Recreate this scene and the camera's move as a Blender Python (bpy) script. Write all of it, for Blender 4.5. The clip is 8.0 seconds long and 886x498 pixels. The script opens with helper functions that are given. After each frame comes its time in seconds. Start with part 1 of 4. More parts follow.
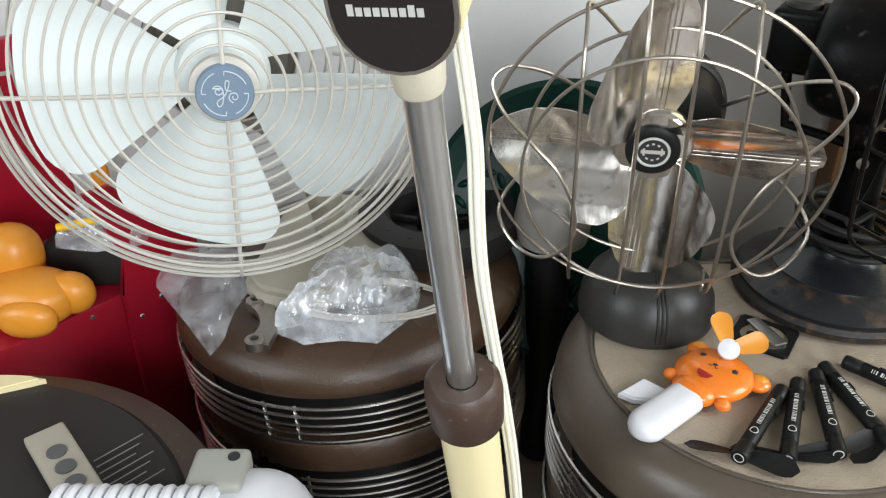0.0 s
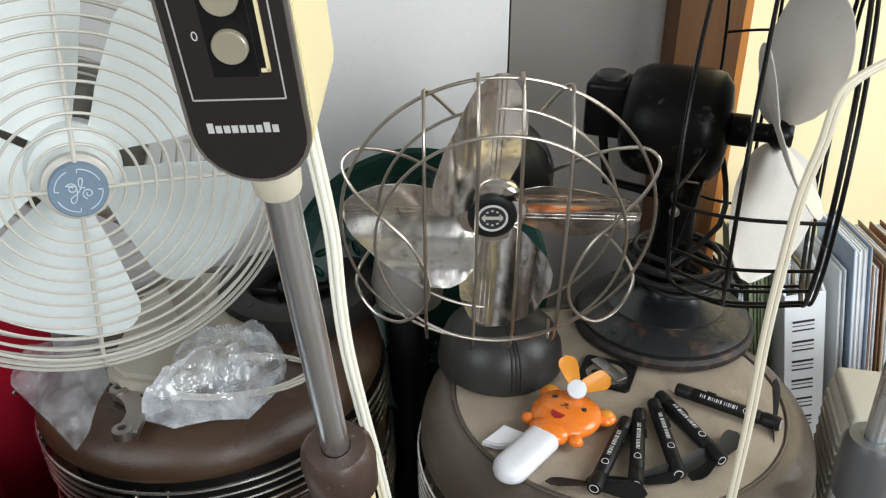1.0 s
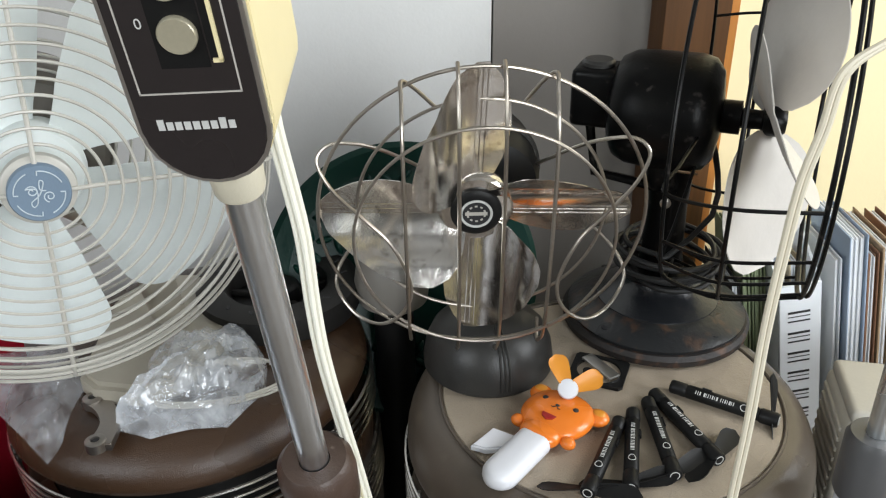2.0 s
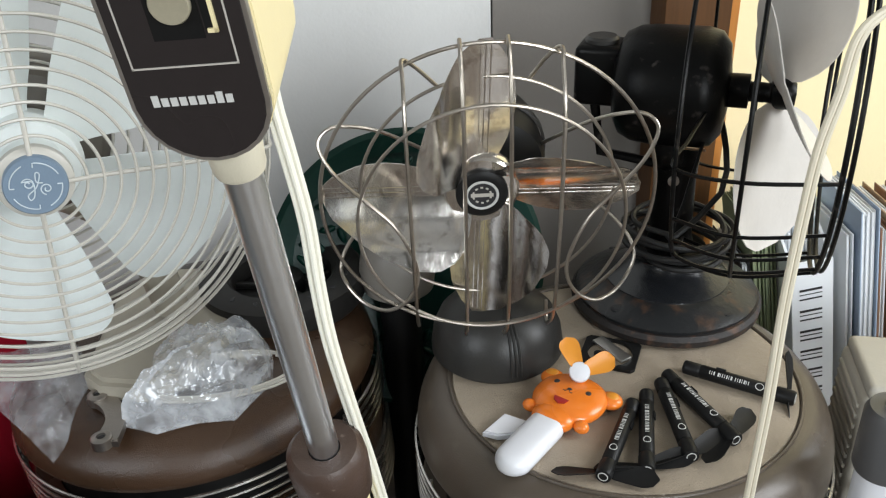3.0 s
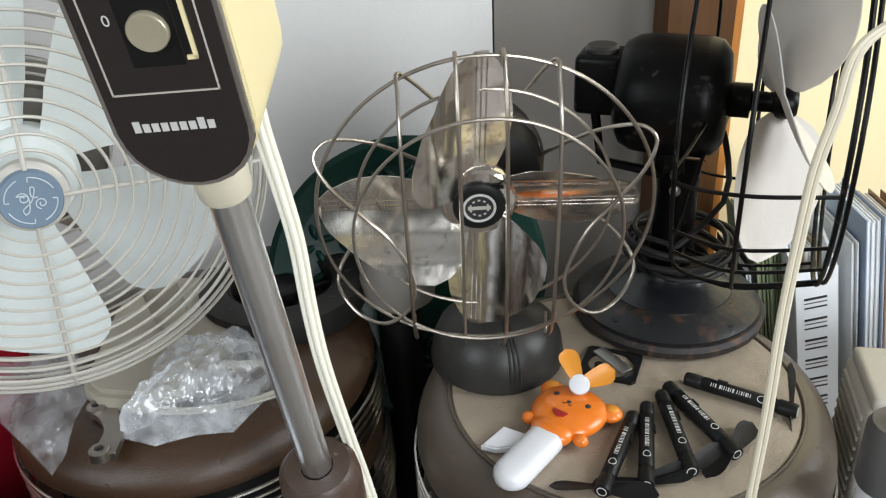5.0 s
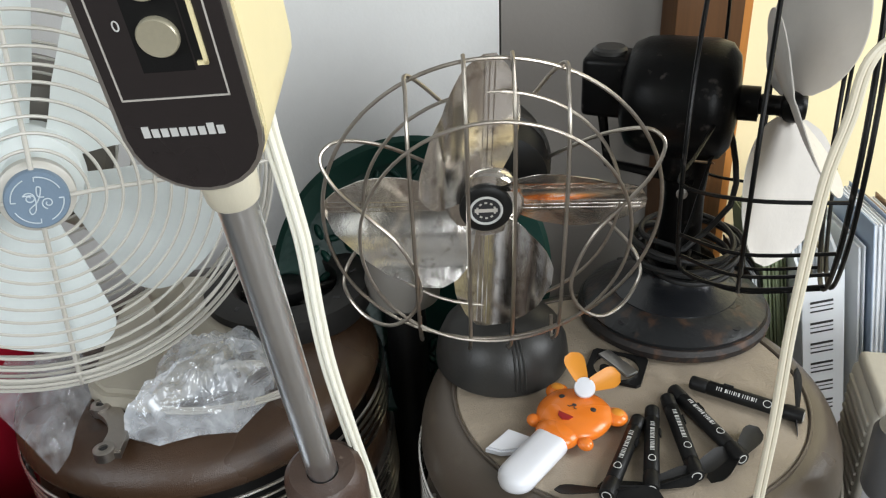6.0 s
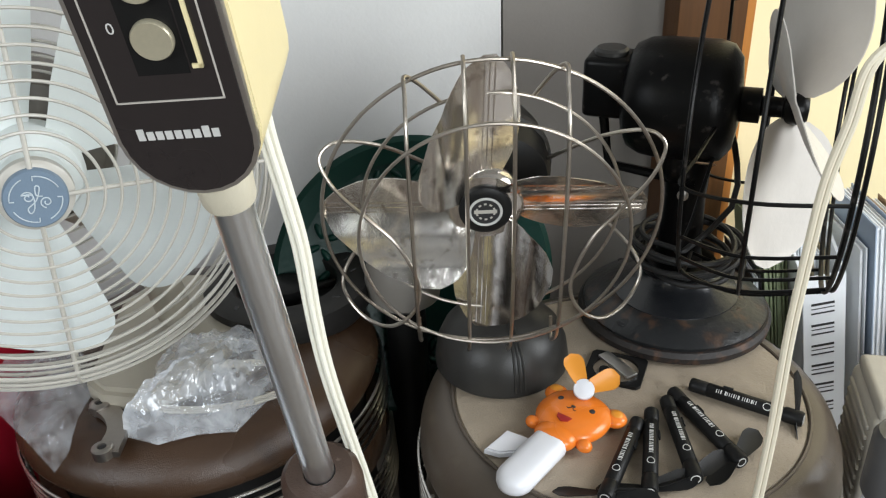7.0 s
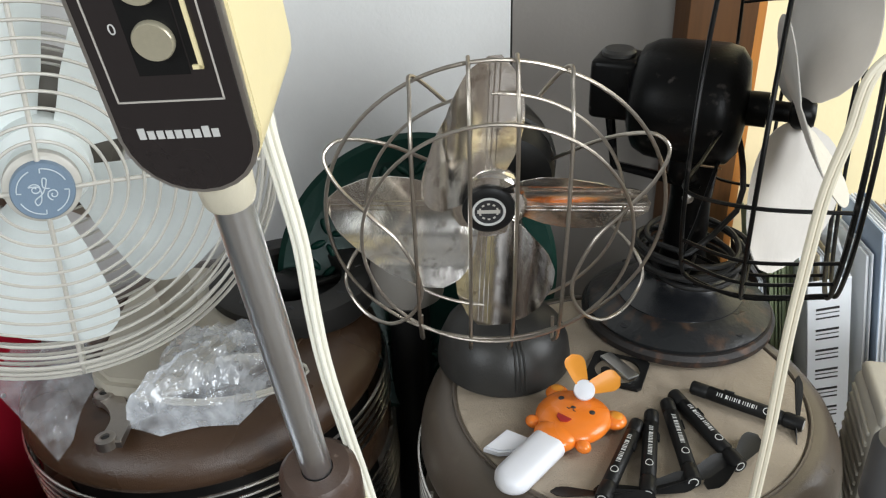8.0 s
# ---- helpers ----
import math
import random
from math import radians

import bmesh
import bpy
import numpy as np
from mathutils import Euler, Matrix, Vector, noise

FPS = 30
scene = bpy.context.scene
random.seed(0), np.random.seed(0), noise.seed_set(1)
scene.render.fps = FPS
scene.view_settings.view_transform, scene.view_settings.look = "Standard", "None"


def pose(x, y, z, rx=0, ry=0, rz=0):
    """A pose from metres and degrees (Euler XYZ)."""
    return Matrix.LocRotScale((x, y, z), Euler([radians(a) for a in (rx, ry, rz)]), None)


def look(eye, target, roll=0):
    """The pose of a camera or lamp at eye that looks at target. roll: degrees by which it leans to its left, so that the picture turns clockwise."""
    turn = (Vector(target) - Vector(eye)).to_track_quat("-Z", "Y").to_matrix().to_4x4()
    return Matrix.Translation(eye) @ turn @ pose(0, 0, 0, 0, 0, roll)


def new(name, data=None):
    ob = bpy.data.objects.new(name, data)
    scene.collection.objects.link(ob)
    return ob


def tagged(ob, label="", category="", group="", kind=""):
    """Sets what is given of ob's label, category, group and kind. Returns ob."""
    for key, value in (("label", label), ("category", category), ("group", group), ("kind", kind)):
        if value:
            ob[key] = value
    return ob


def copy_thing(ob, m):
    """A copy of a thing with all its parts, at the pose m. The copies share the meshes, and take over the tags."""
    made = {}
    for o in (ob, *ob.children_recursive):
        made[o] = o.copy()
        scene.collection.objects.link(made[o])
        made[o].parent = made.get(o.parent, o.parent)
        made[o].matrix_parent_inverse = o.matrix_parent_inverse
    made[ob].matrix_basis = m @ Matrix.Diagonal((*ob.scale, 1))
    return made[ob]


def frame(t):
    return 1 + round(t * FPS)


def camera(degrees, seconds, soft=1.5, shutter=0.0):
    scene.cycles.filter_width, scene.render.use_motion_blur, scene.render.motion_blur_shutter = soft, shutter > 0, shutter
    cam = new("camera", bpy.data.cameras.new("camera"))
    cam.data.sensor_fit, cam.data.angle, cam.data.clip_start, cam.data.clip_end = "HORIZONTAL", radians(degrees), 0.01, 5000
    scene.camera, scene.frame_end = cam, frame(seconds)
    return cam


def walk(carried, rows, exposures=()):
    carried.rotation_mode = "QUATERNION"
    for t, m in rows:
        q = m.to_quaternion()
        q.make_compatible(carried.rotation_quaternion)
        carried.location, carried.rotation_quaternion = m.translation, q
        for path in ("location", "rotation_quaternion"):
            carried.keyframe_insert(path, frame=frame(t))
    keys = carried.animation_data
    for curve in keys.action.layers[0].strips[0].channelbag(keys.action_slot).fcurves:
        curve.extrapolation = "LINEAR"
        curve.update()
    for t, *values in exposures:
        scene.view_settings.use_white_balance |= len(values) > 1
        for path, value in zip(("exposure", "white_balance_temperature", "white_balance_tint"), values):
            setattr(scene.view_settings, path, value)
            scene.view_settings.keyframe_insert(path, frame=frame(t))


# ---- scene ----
cam = camera(55.2, 8.0, soft=1.2)
PATH = [
    (0, (0.036, 0.056, 0.972), (-0.014, 1.769, -0.06), -0.7),
    (0.5, (0.019, 0.019, 0.998), (0.217, 1.757, 0.028), -0.3),
    (1, (0.032, 0.017, 1.014), (0.324, 1.766, 0.088), -0.0),
    (2.3, (0.046, 0.058, 0.996), (0.36, 1.791, 0.049), -1.1),
    (2.5, (0.039, 0.059, 0.993), (0.349, 1.791, 0.042), -1.5),
    (3, (0.044, 0.061, 0.985), (0.348, 1.792, 0.03), -2.5),
    (3.5, (0.057, 0.065, 0.989), (0.359, 1.797, 0.036), -3.0),
    (4, (0.057, 0.076, 0.996), (0.35, 1.813, 0.049), -3.2),
    (4.5, (0.059, 0.069, 0.993), (0.346, 1.805, 0.042), -3.1),
    (6, (0.056, 0.075, 0.997), (0.33, 1.807, 0.035), -2.6),
    (6.5, (0.059, 0.077, 0.999), (0.33, 1.808, 0.035), -2.6),
    (7, (0.06, 0.078, 0.999), (0.327, 1.809, 0.031), -2.4),
    (7.5, (0.063, 0.08, 0.999), (0.319, 1.808, 0.026), -2.1),
    (8, (0.067, 0.076, 1.004), (0.309, 1.804, 0.026), -1.7),
]
walk(cam, [(t, look(eye, target, roll)) for t, eye, target, roll in PATH], [(0, 0.40), (0.5, 0.27), (1.0, 0.17), (2.5, 0.15), (8.0, 0.15)])

# ---- world, sun, lamps ----
world = bpy.data.worlds.new("sky")
scene.world = world
world.use_nodes = True
wn = world.node_tree.nodes
sky = wn.new("ShaderNodeTexSky")
sky.sky_type, sky.sun_disc, sky.sun_elevation, sky.sun_rotation = "NISHITA", False, radians(35), radians(200)
world.node_tree.links.new(sky.outputs[0], wn["Background"].inputs[0])
wn["Background"].inputs[1].default_value = 0.12


def window_lamp(name, at, target, w, h, watts, tint):
    data = bpy.data.lights.new(name, "AREA")
    data.shape, data.size, data.size_y, data.energy, data.color = "RECTANGLE", w, h, watts, tint
    new(name, data).matrix_world = look(at, target)


# left lamp is an added weak fill, no window known there
window_lamp("window_light_left", (-1.9, -0.75, 1.6), (0.0, 0.8, 0.7), 1.1, 1.1, 24, (0.93, 0.975, 1.0))
window_lamp("window_light_right", (2.15, 0.15, 1.55), (0.7, 1.0, 0.7), 1.2, 1.3, 46, (0.95, 0.98, 1.0))
window_lamp("window_light_back", (0.85, -2.12, 1.45), (0.15, 0.9, 0.6), 1.25, 1.25, 58, (0.93, 0.975, 1.0))


# ---- mesh helpers ----
def v3(*a):
    return Vector(a)


def finish(bm, name, material, sharp=40):
    bmesh.ops.recalc_face_normals(bm, faces=bm.faces[:])
    limit = radians(sharp)
    for f in bm.faces:
        f.smooth = True
    for e in bm.edges:
        if len(e.link_faces) == 2 and e.calc_face_angle(0) > limit:
            e.smooth = False
    me = bpy.data.meshes.new(name)
    bm.to_mesh(me)
    bm.free()
    me.materials.append(material)
    return me


def thing(name, at, label, category, group="", kind=""):
    ob = new(name)
    ob.location = at
    ob.empty_display_size = 0.02
    return tagged(ob, label, category, group, kind)


def part(name, bm, material, parent, label="", sharp=40):
    ob = new(name, finish(bm, name, material, sharp))
    ob.parent = parent
    if parent.type == "EMPTY":
        ob.matrix_parent_inverse = Matrix.Translation(-parent.location)
    return tagged(ob, label)


def solid(name, bm, material, label, category, kind="", sharp=40, group=""):
    return tagged(new(name, finish(bm, name, material, sharp)), label, category, group, kind)


def box(x0, y0, z0, x1, y1, z1, bevel=0.0, seg=2, m=None):
    bm = bmesh.new()
    bmesh.ops.create_cube(bm, size=1)
    bmesh.ops.transform(bm, verts=bm.verts, matrix=Matrix.Translation(((x0 + x1) / 2, (y0 + y1) / 2, (z0 + z1) / 2)) @ Matrix.Diagonal((x1 - x0, y1 - y0, z1 - z0, 1)))
    if bevel:
        bmesh.ops.bevel(bm, geom=bm.edges[:], offset=bevel, segments=seg, affect="EDGES", profile=0.6)
    if m:
        bm.transform(m)
    return bm


def join(*parts):
    """One bmesh out of several."""
    out = bmesh.new()
    for b in parts:
        me = bpy.data.meshes.new("tmp")
        b.to_mesh(me)
        b.free()
        out.from_mesh(me)
        bpy.data.meshes.remove(me)
    return out


def lathe(profile, seg=48, m=None, arc=(0, 360)):
    """Turns (radius, height) pairs round the z axis."""
    bm = bmesh.new()
    full = arc[1] - arc[0] >= 360
    n = seg if full else seg + 1
    rings = []
    for r, z in profile:
        if r < 1e-6:
            rings.append([bm.verts.new((0, 0, z))] * n)
        else:
            rings.append([bm.verts.new((r * math.cos(a), r * math.sin(a), z)) for a in (radians(arc[0] + (arc[1] - arc[0]) * k / seg) for k in range(n))])
    for lo, hi in zip(rings, rings[1:]):
        for k in range(seg):
            q = [lo[k], lo[(k + 1) % n], hi[(k + 1) % n], hi[k]]
            q = [v for i, v in enumerate(q) if v not in q[:i]]
            if len(q) > 2:
                bm.faces.new(q)
    if m:
        bm.transform(m)
    return bm


def smooth_line(pts, n=8, closed=False):
    """Catmull-Rom through the points."""
    pts = [Vector(p) for p in pts]
    out, c = [], len(pts)
    for i in range(c if closed else c - 1):
        p0 = pts[(i - 1) % c] if closed or i else pts[0]
        p1, p2 = pts[i], pts[(i + 1) % c]
        p3 = pts[(i + 2) % c] if closed or i + 2 < c else pts[-1]
        for k in range(n):
            t = k / n
            out.append(0.5 * (2 * p1 + (p2 - p0) * t + (2 * p0 - 5 * p1 + 4 * p2 - p3) * t * t + (3 * p1 - p0 - 3 * p2 + p3) * t ** 3))
    return out if closed else out + [pts[-1]]


def tube(pts, r, seg=8, closed=False, m=None, flat=1.0):
    """A wire of radius r along the points."""
    pts = [Vector(p) for p in pts]
    bm, n = bmesh.new(), len(pts)
    side, rings = None, []
    for i, p in enumerate(pts):
        a = pts[(i - 1) % n] if closed or i else p
        b = pts[(i + 1) % n] if closed or i < n - 1 else p
        d = (b - a).normalized()
        if side is None:
            side = d.orthogonal().normalized()
        side = (side - d * side.dot(d)).normalized()
        up = d.cross(side)
        rr = r(i / max(1, n - 1)) if callable(r) else r
        rings.append([bm.verts.new(p + rr * (side * math.cos(2 * math.pi * k / seg) + flat * up * math.sin(2 * math.pi * k / seg))) for k in range(seg)])
    for i in range(n if closed else n - 1):
        lo, hi = rings[i], rings[(i + 1) % n]
        shift = 0
        if closed and i == n - 1:
            shift = min(range(seg), key=lambda s: (lo[0].co - hi[s].co).length)
        for k in range(seg):
            bm.faces.new((lo[k], lo[(k + 1) % seg], hi[(k + 1 + shift) % seg], hi[(k + shift) % seg]))
    if not closed:
        bm.faces.new(rings[0])
        bm.faces.new(rings[-1])
    if m:
        bm.transform(m)
    return bm


def ring(radius, r, z=0.0, n=64, seg=6, m=None):
    return tube([(radius * math.cos(2 * math.pi * k / n), radius * math.sin(2 * math.pi * k / n), z) for k in range(n)], r, seg, True, m)


def plate(outline, z0, z1, m=None, bevel=0.0):
    """A flat slab from an outline in x and y."""
    bm = bmesh.new()
    lo = [bm.verts.new((x, y, z0)) for x, y in outline]
    hi = [bm.verts.new((x, y, z1)) for x, y in outline]
    bm.faces.new(lo[::-1])
    bm.faces.new(hi)
    for k in range(len(lo)):
        bm.faces.new((lo[k], lo[(k + 1) % len(lo)], hi[(k + 1) % len(lo)], hi[k]))
    if bevel:
        bmesh.ops.bevel(bm, geom=[e for e in bm.edges if all(v in hi for v in e.verts)], offset=bevel, segments=2, affect="EDGES")
    if m:
        bm.transform(m)
    return bm


def blade(r0, r1, w0, w1, pitch, cup, thick=0.0012, m=None, turn=0.0, lead=0.5, tip=0.5, n=14, belly=0.0, skew=0.0, twist=0.45):
    """One fan blade along +x: width w0 at the root to w1, twisted by pitch degrees, its axis along z."""
    bm = bmesh.new()
    across = 9
    layers = []
    for side in (0, 1):
        rows = []
        for i in range(n + 1):
            s = i / n
            r = r0 + (r1 - r0) * s
            if belly:
                w = w1 * math.sqrt(max(0.0036, 1 - ((s - belly) / (1 - belly if s > belly else 0.62)) ** 2))
            else:
                w = w0 + (w1 - w0) * min(1, s * 1.6) ** 0.8
                end = max(0.0, (s - tip) / (1 - tip))
                w *= max(0.06, math.sqrt(max(0.0, 1 - end ** 2.4)))
            a = radians(pitch * (1 - twist * s))
            row = []
            for k in range(across):
                c = k / (across - 1) - lead + skew * (1 - s)
                y, z = w * c * math.cos(a), w * c * math.sin(a) + cup * (c * c * 4) * w - cup * 0.4 * s * w
                row.append(bm.verts.new((r, y, z + (thick if side else 0))))
            rows.append(row)
        layers.append(rows)
    for side, rows in enumerate(layers):
        for i in range(n):
            for k in range(across - 1):
                bm.faces.new((rows[i][k], rows[i][k + 1], rows[i + 1][k + 1], rows[i + 1][k]))
    lo, hi = layers
    for i in range(n):
        for k in (0, across - 1):
            bm.faces.new((lo[i][k], lo[i + 1][k], hi[i + 1][k], hi[i][k]))
    for i in (0, n):
        for k in range(across - 1):
            bm.faces.new((lo[i][k], lo[i][k + 1], hi[i][k + 1], hi[i][k]))
    bm.transform(Matrix.Rotation(radians(turn), 4, "Z"))
    if m:
        bm.transform(m)
    return bm


def aim(at, facing, roll=0.0):
    """A frame whose z axis points along facing and whose y axis is up."""
    z = Vector(facing).normalized()
    x = Vector((0, 0, 1)).cross(z).normalized()
    y = z.cross(x)
    rot = Matrix((x, y, z)).transposed().to_4x4()
    return Matrix.Translation(at) @ rot @ Matrix.Rotation(radians(roll), 4, "Z")


# ---- materials ----
def mat(name, base, rough=0.5, metal=0.0, grain=(300, 0.12), stain=None, bump=(400, 0.05), rough_var=0.12, coat=0.0, stretch=None, spec=0.5, crease=None):
    """A painted, moulded or metal surface: base colour, fine grain, and stains (scale, cover, colour)."""
    m = bpy.data.materials.new(name)
    m.use_nodes = True
    nt = m.node_tree
    N, L = nt.nodes, nt.links
    p = N["Principled BSDF"]
    p.inputs["Metallic"].default_value = metal
    p.inputs["Coat Weight"].default_value = coat
    p.inputs["Specular IOR Level"].default_value = spec
    tc = N.new("ShaderNodeTexCoord")
    mp = N.new("ShaderNodeMapping")
    L.new(tc.outputs["Object"], mp.inputs[0])
    if stretch:
        mp.inputs["Scale"].default_value = stretch

    def tex(scale, detail=4):
        t = N.new("ShaderNodeTexNoise")
        t.inputs["Scale"].default_value, t.inputs["Detail"].default_value = scale, detail
        L.new(mp.outputs[0], t.inputs["Vector"])
        return t

    def mix(fac, a, b):
        x = N.new("ShaderNodeMix")
        x.data_type = "RGBA"
        L.new(fac, x.inputs[0])
        for sock, val in ((x.inputs[6], a), (x.inputs[7], b)):
            if isinstance(val, tuple):
                sock.default_value = (*val, 1)
            else:
                L.new(val, sock)
        return x.outputs[2]

    g = tex(grain[0])
    big = tex(max(4.0, grain[0] / 18), 3)
    dark = tuple(c * (1 - grain[1]) for c in base)
    light = tuple(min(1, c * (1 + grain[1] * 0.6)) for c in base)
    col = mix(g.outputs["Fac"], dark, light)
    col2 = mix(big.outputs["Fac"], tuple(c * (1 - grain[1] * 0.9) for c in base), light)
    col = mix(big.outputs["Fac"], col, col2)
    if stain:
        st = tex(stain[0], 6)
        ramp = N.new("ShaderNodeValToRGB")
        ramp.color_ramp.elements[0].position = 1 - stain[1]
        ramp.color_ramp.elements[1].position = min(1.0, 1 - stain[1] + 0.12)
        L.new(st.outputs["Fac"], ramp.inputs[0])
        col = mix(ramp.outputs[0], col, stain[2])
    L.new(col, p.inputs["Base Color"])
    mr = N.new("ShaderNodeMapRange")
    mr.inputs[3].default_value, mr.inputs[4].default_value = max(0.02, rough - rough_var), min(1, rough + rough_var)
    L.new(big.outputs["Fac"], mr.inputs[0])
    L.new(mr.outputs[0], p.inputs["Roughness"])
    if bump:
        b = N.new("ShaderNodeBump")
        b.inputs["Strength"].default_value, b.inputs["Distance"].default_value = bump[1], 0.002
        L.new(tex(bump[0], 5).outputs["Fac"], b.inputs["Height"])
        L.new(b.outputs[0], p.inputs["Normal"])
        if crease:
            c = N.new("ShaderNodeBump")
            c.inputs["Strength"].default_value, c.inputs["Distance"].default_value = crease[1], crease[2]
            L.new(tex(crease[0], 3).outputs["Fac"], c.inputs["Height"])
            L.new(c.outputs[0], b.inputs["Normal"])
    return m


WHITE_WALL = mat("white_wall_paint", (0.62, 0.62, 0.605), 0.7, grain=(60, 0.05), bump=(180, 0.15))
# shade of the wall turned from the light, painted in as grey
SHADED_WALL = mat("shaded_wall_paint", (0.185, 0.17, 0.153), 0.65, grain=(60, 0.05), bump=(180, 0.12))
CREAM_WALL = mat("cream_wall_paint", (0.80, 0.70, 0.43), 0.7, grain=(50, 0.04), bump=(160, 0.12))
# for the added unseen walls, dark to hold down bounced light
ROOM_WALL = mat("unseen_wall_dark", (0.16, 0.16, 0.157), 0.8, grain=(40, 0.05))
FLOOR = mat("floor_boards", (0.13, 0.105, 0.085), 0.45, grain=(30, 0.3), stretch=(1, 0.1, 1))
# ceiling is out of view too, greyed to deepen the shadows
CEILING = mat("unseen_ceiling_grey", (0.3, 0.3, 0.3), 0.9, grain=(40, 0.03))
OAK = mat("oak", (0.50, 0.20, 0.042), 0.4, grain=(70, 0.85), stretch=(1.6, 1.6, 0.08), bump=(90, 0.12))
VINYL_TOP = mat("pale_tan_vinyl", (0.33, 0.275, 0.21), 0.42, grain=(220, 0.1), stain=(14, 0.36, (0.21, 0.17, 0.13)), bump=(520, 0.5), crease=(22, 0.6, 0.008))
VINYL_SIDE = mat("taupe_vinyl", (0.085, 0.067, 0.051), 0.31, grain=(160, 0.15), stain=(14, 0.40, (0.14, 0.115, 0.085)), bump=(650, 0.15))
BROWN = mat("brown_vinyl", (0.050, 0.027, 0.015), 0.27, grain=(120, 0.25), stain=(16, 0.36, (0.036, 0.021, 0.014)), bump=(700, 0.3), crease=(14, 0.5, 0.006), spec=0.5)
BROWN_TRIM = mat("brown_plastic", (0.06, 0.036, 0.026), 0.38, grain=(150, 0.2), stain=(140, 0.33, (0.2, 0.16, 0.13)), bump=(500, 0.2))
CHROME_WIRE = mat("grille_wire", (0.62, 0.6, 0.57), 0.28, 1.0, grain=(150, 0.2), bump=None)
NICKEL = mat("tarnished_nickel_wire", (0.42, 0.38, 0.33), 0.33, 1.0, grain=(260, 0.35), stain=(120, 0.35, (0.25, 0.2, 0.15)), bump=(600, 0.1))
ALU = mat("polished_aluminium", (0.76, 0.73, 0.69), 0.17, 1.0, grain=(160, 0.3), stain=(70, 0.42, (0.42, 0.385, 0.35)), bump=(420, 0.05), rough_var=0.1, crease=(14, 0.45, 0.004))
CHROME = mat("brushed_chrome_tube", (0.82, 0.86, 0.88), 0.3, 1.0, grain=(200, 0.1), bump=None)
STEEL = mat("satin_steel", (0.72, 0.72, 0.70), 0.32, 1.0, grain=(150, 0.15), bump=(300, 0.1))
HAMMER = mat("dark_grey_enamel", (0.027, 0.026, 0.024), 0.38, grain=(200, 0.2), bump=(350, 0.12), spec=0.35)
BLACK = mat("black_plastic", (0.009, 0.009, 0.009), 0.42, grain=(200, 0.2), bump=(500, 0.1), spec=0.2)
JAPAN = mat("old_black_japan_enamel", (0.0035, 0.0035, 0.0035), 0.34, grain=(100, 0.3), stain=(60, 0.38, (0.05, 0.044, 0.04)), bump=(260, 0.12), spec=0.14)
RUST = mat("worn_black_enamel_with_rust", (0.016, 0.017, 0.018), 0.3, grain=(90, 0.3), stain=(45, 0.46, (0.05, 0.03, 0.021)), bump=(160, 0.3), spec=0.35)
RUST_EDGE = mat("rusty_rim", (0.012, 0.009, 0.008), 0.6, grain=(120, 0.4), stain=(50, 0.45, (0.075, 0.036, 0.02)), bump=(200, 0.4))
WHITE_BLADE = mat("white_enamel_blade", (0.73, 0.78, 0.77), 0.35, grain=(90, 0.04), bump=(150, 0.06))
OLD_BLADE = mat("worn_pale_grey_paint", (0.57, 0.54, 0.50), 0.42, grain=(60, 0.1), stain=(26, 0.33, (0.40, 0.37, 0.36)), bump=(150, 0.15))
# the same oak in shade: the darkening is in the base colour
OAK_SHADED = mat("shaded_oak", (0.105, 0.045, 0.014), 0.4, grain=(70, 0.95), stretch=(1.6, 1.6, 0.08), bump=(90, 0.12))
WHITE_WIRE = mat("cream_white_wire", (0.50, 0.48, 0.43), 0.36, grain=(200, 0.12), bump=None)
BEIGE = mat("beige_enamel", (0.38, 0.35, 0.285), 0.45, grain=(100, 0.08), stain=(30, 0.3, (0.3, 0.265, 0.2)), bump=(300, 0.1))
BLUE_BADGE = mat("slate_blue_badge", (0.15, 0.21, 0.28), 0.4, grain=(300, 0.1), bump=(300, 0.08))
BADGE_LINE = mat("pale_badge_line", (0.5, 0.56, 0.6), 0.35, grain=(300, 0.1), bump=None)
CREAM = mat("cream_plastic", (0.78, 0.68, 0.40), 0.42, grain=(60, 0.05), stain=(18, 0.3, (0.68, 0.55, 0.3)), bump=(500, 0.06))
NECK = mat("yellowed_cream_plastic", (0.55, 0.51, 0.40), 0.45, grain=(70, 0.08), stain=(40, 0.33, (0.44, 0.38, 0.26)), bump=(400, 0.1))
PANEL = mat("dark_control_panel", (0.021, 0.017, 0.017), 0.33, grain=(160, 0.2), stain=(120, 0.27, (0.07, 0.06, 0.06)), bump=(500, 0.06))
PANEL_LINE = mat("silver_print", (0.6, 0.57, 0.52), 0.4, 0.3, grain=(300, 0.1), bump=None)
GOLD = mat("champagne_knob", (0.50, 0.46, 0.34), 0.34, 0.45, grain=(400, 0.2), bump=None)
CORD = mat("white_flex", (0.78, 0.76, 0.66), 0.45, grain=(100, 0.08), bump=None)
CORD_OLD = mat("ivory_flex", (0.62, 0.57, 0.45), 0.45, grain=(100, 0.1), bump=None)
BLACK_CORD = mat("black_cloth_flex", (0.015, 0.015, 0.015), 0.55, grain=(500, 0.3), bump=(900, 0.3))
GREEN = mat("dark_green_enamel", (0.0032, 0.029, 0.021), 0.36, grain=(60, 0.3), bump=(120, 0.3), spec=0.22)
ORANGE = mat("orange_plastic", (0.80, 0.20, 0.02), 0.25, grain=(80, 0.06), bump=(200, 0.03), coat=0.3)
ORANGE_SOFT = mat("amber_soft_plastic", (0.70, 0.27, 0.025), 0.4, grain=(80, 0.08), bump=None)
WHITE = mat("white_plastic", (0.74, 0.75, 0.79), 0.35, grain=(80, 0.03), bump=(200, 0.03))
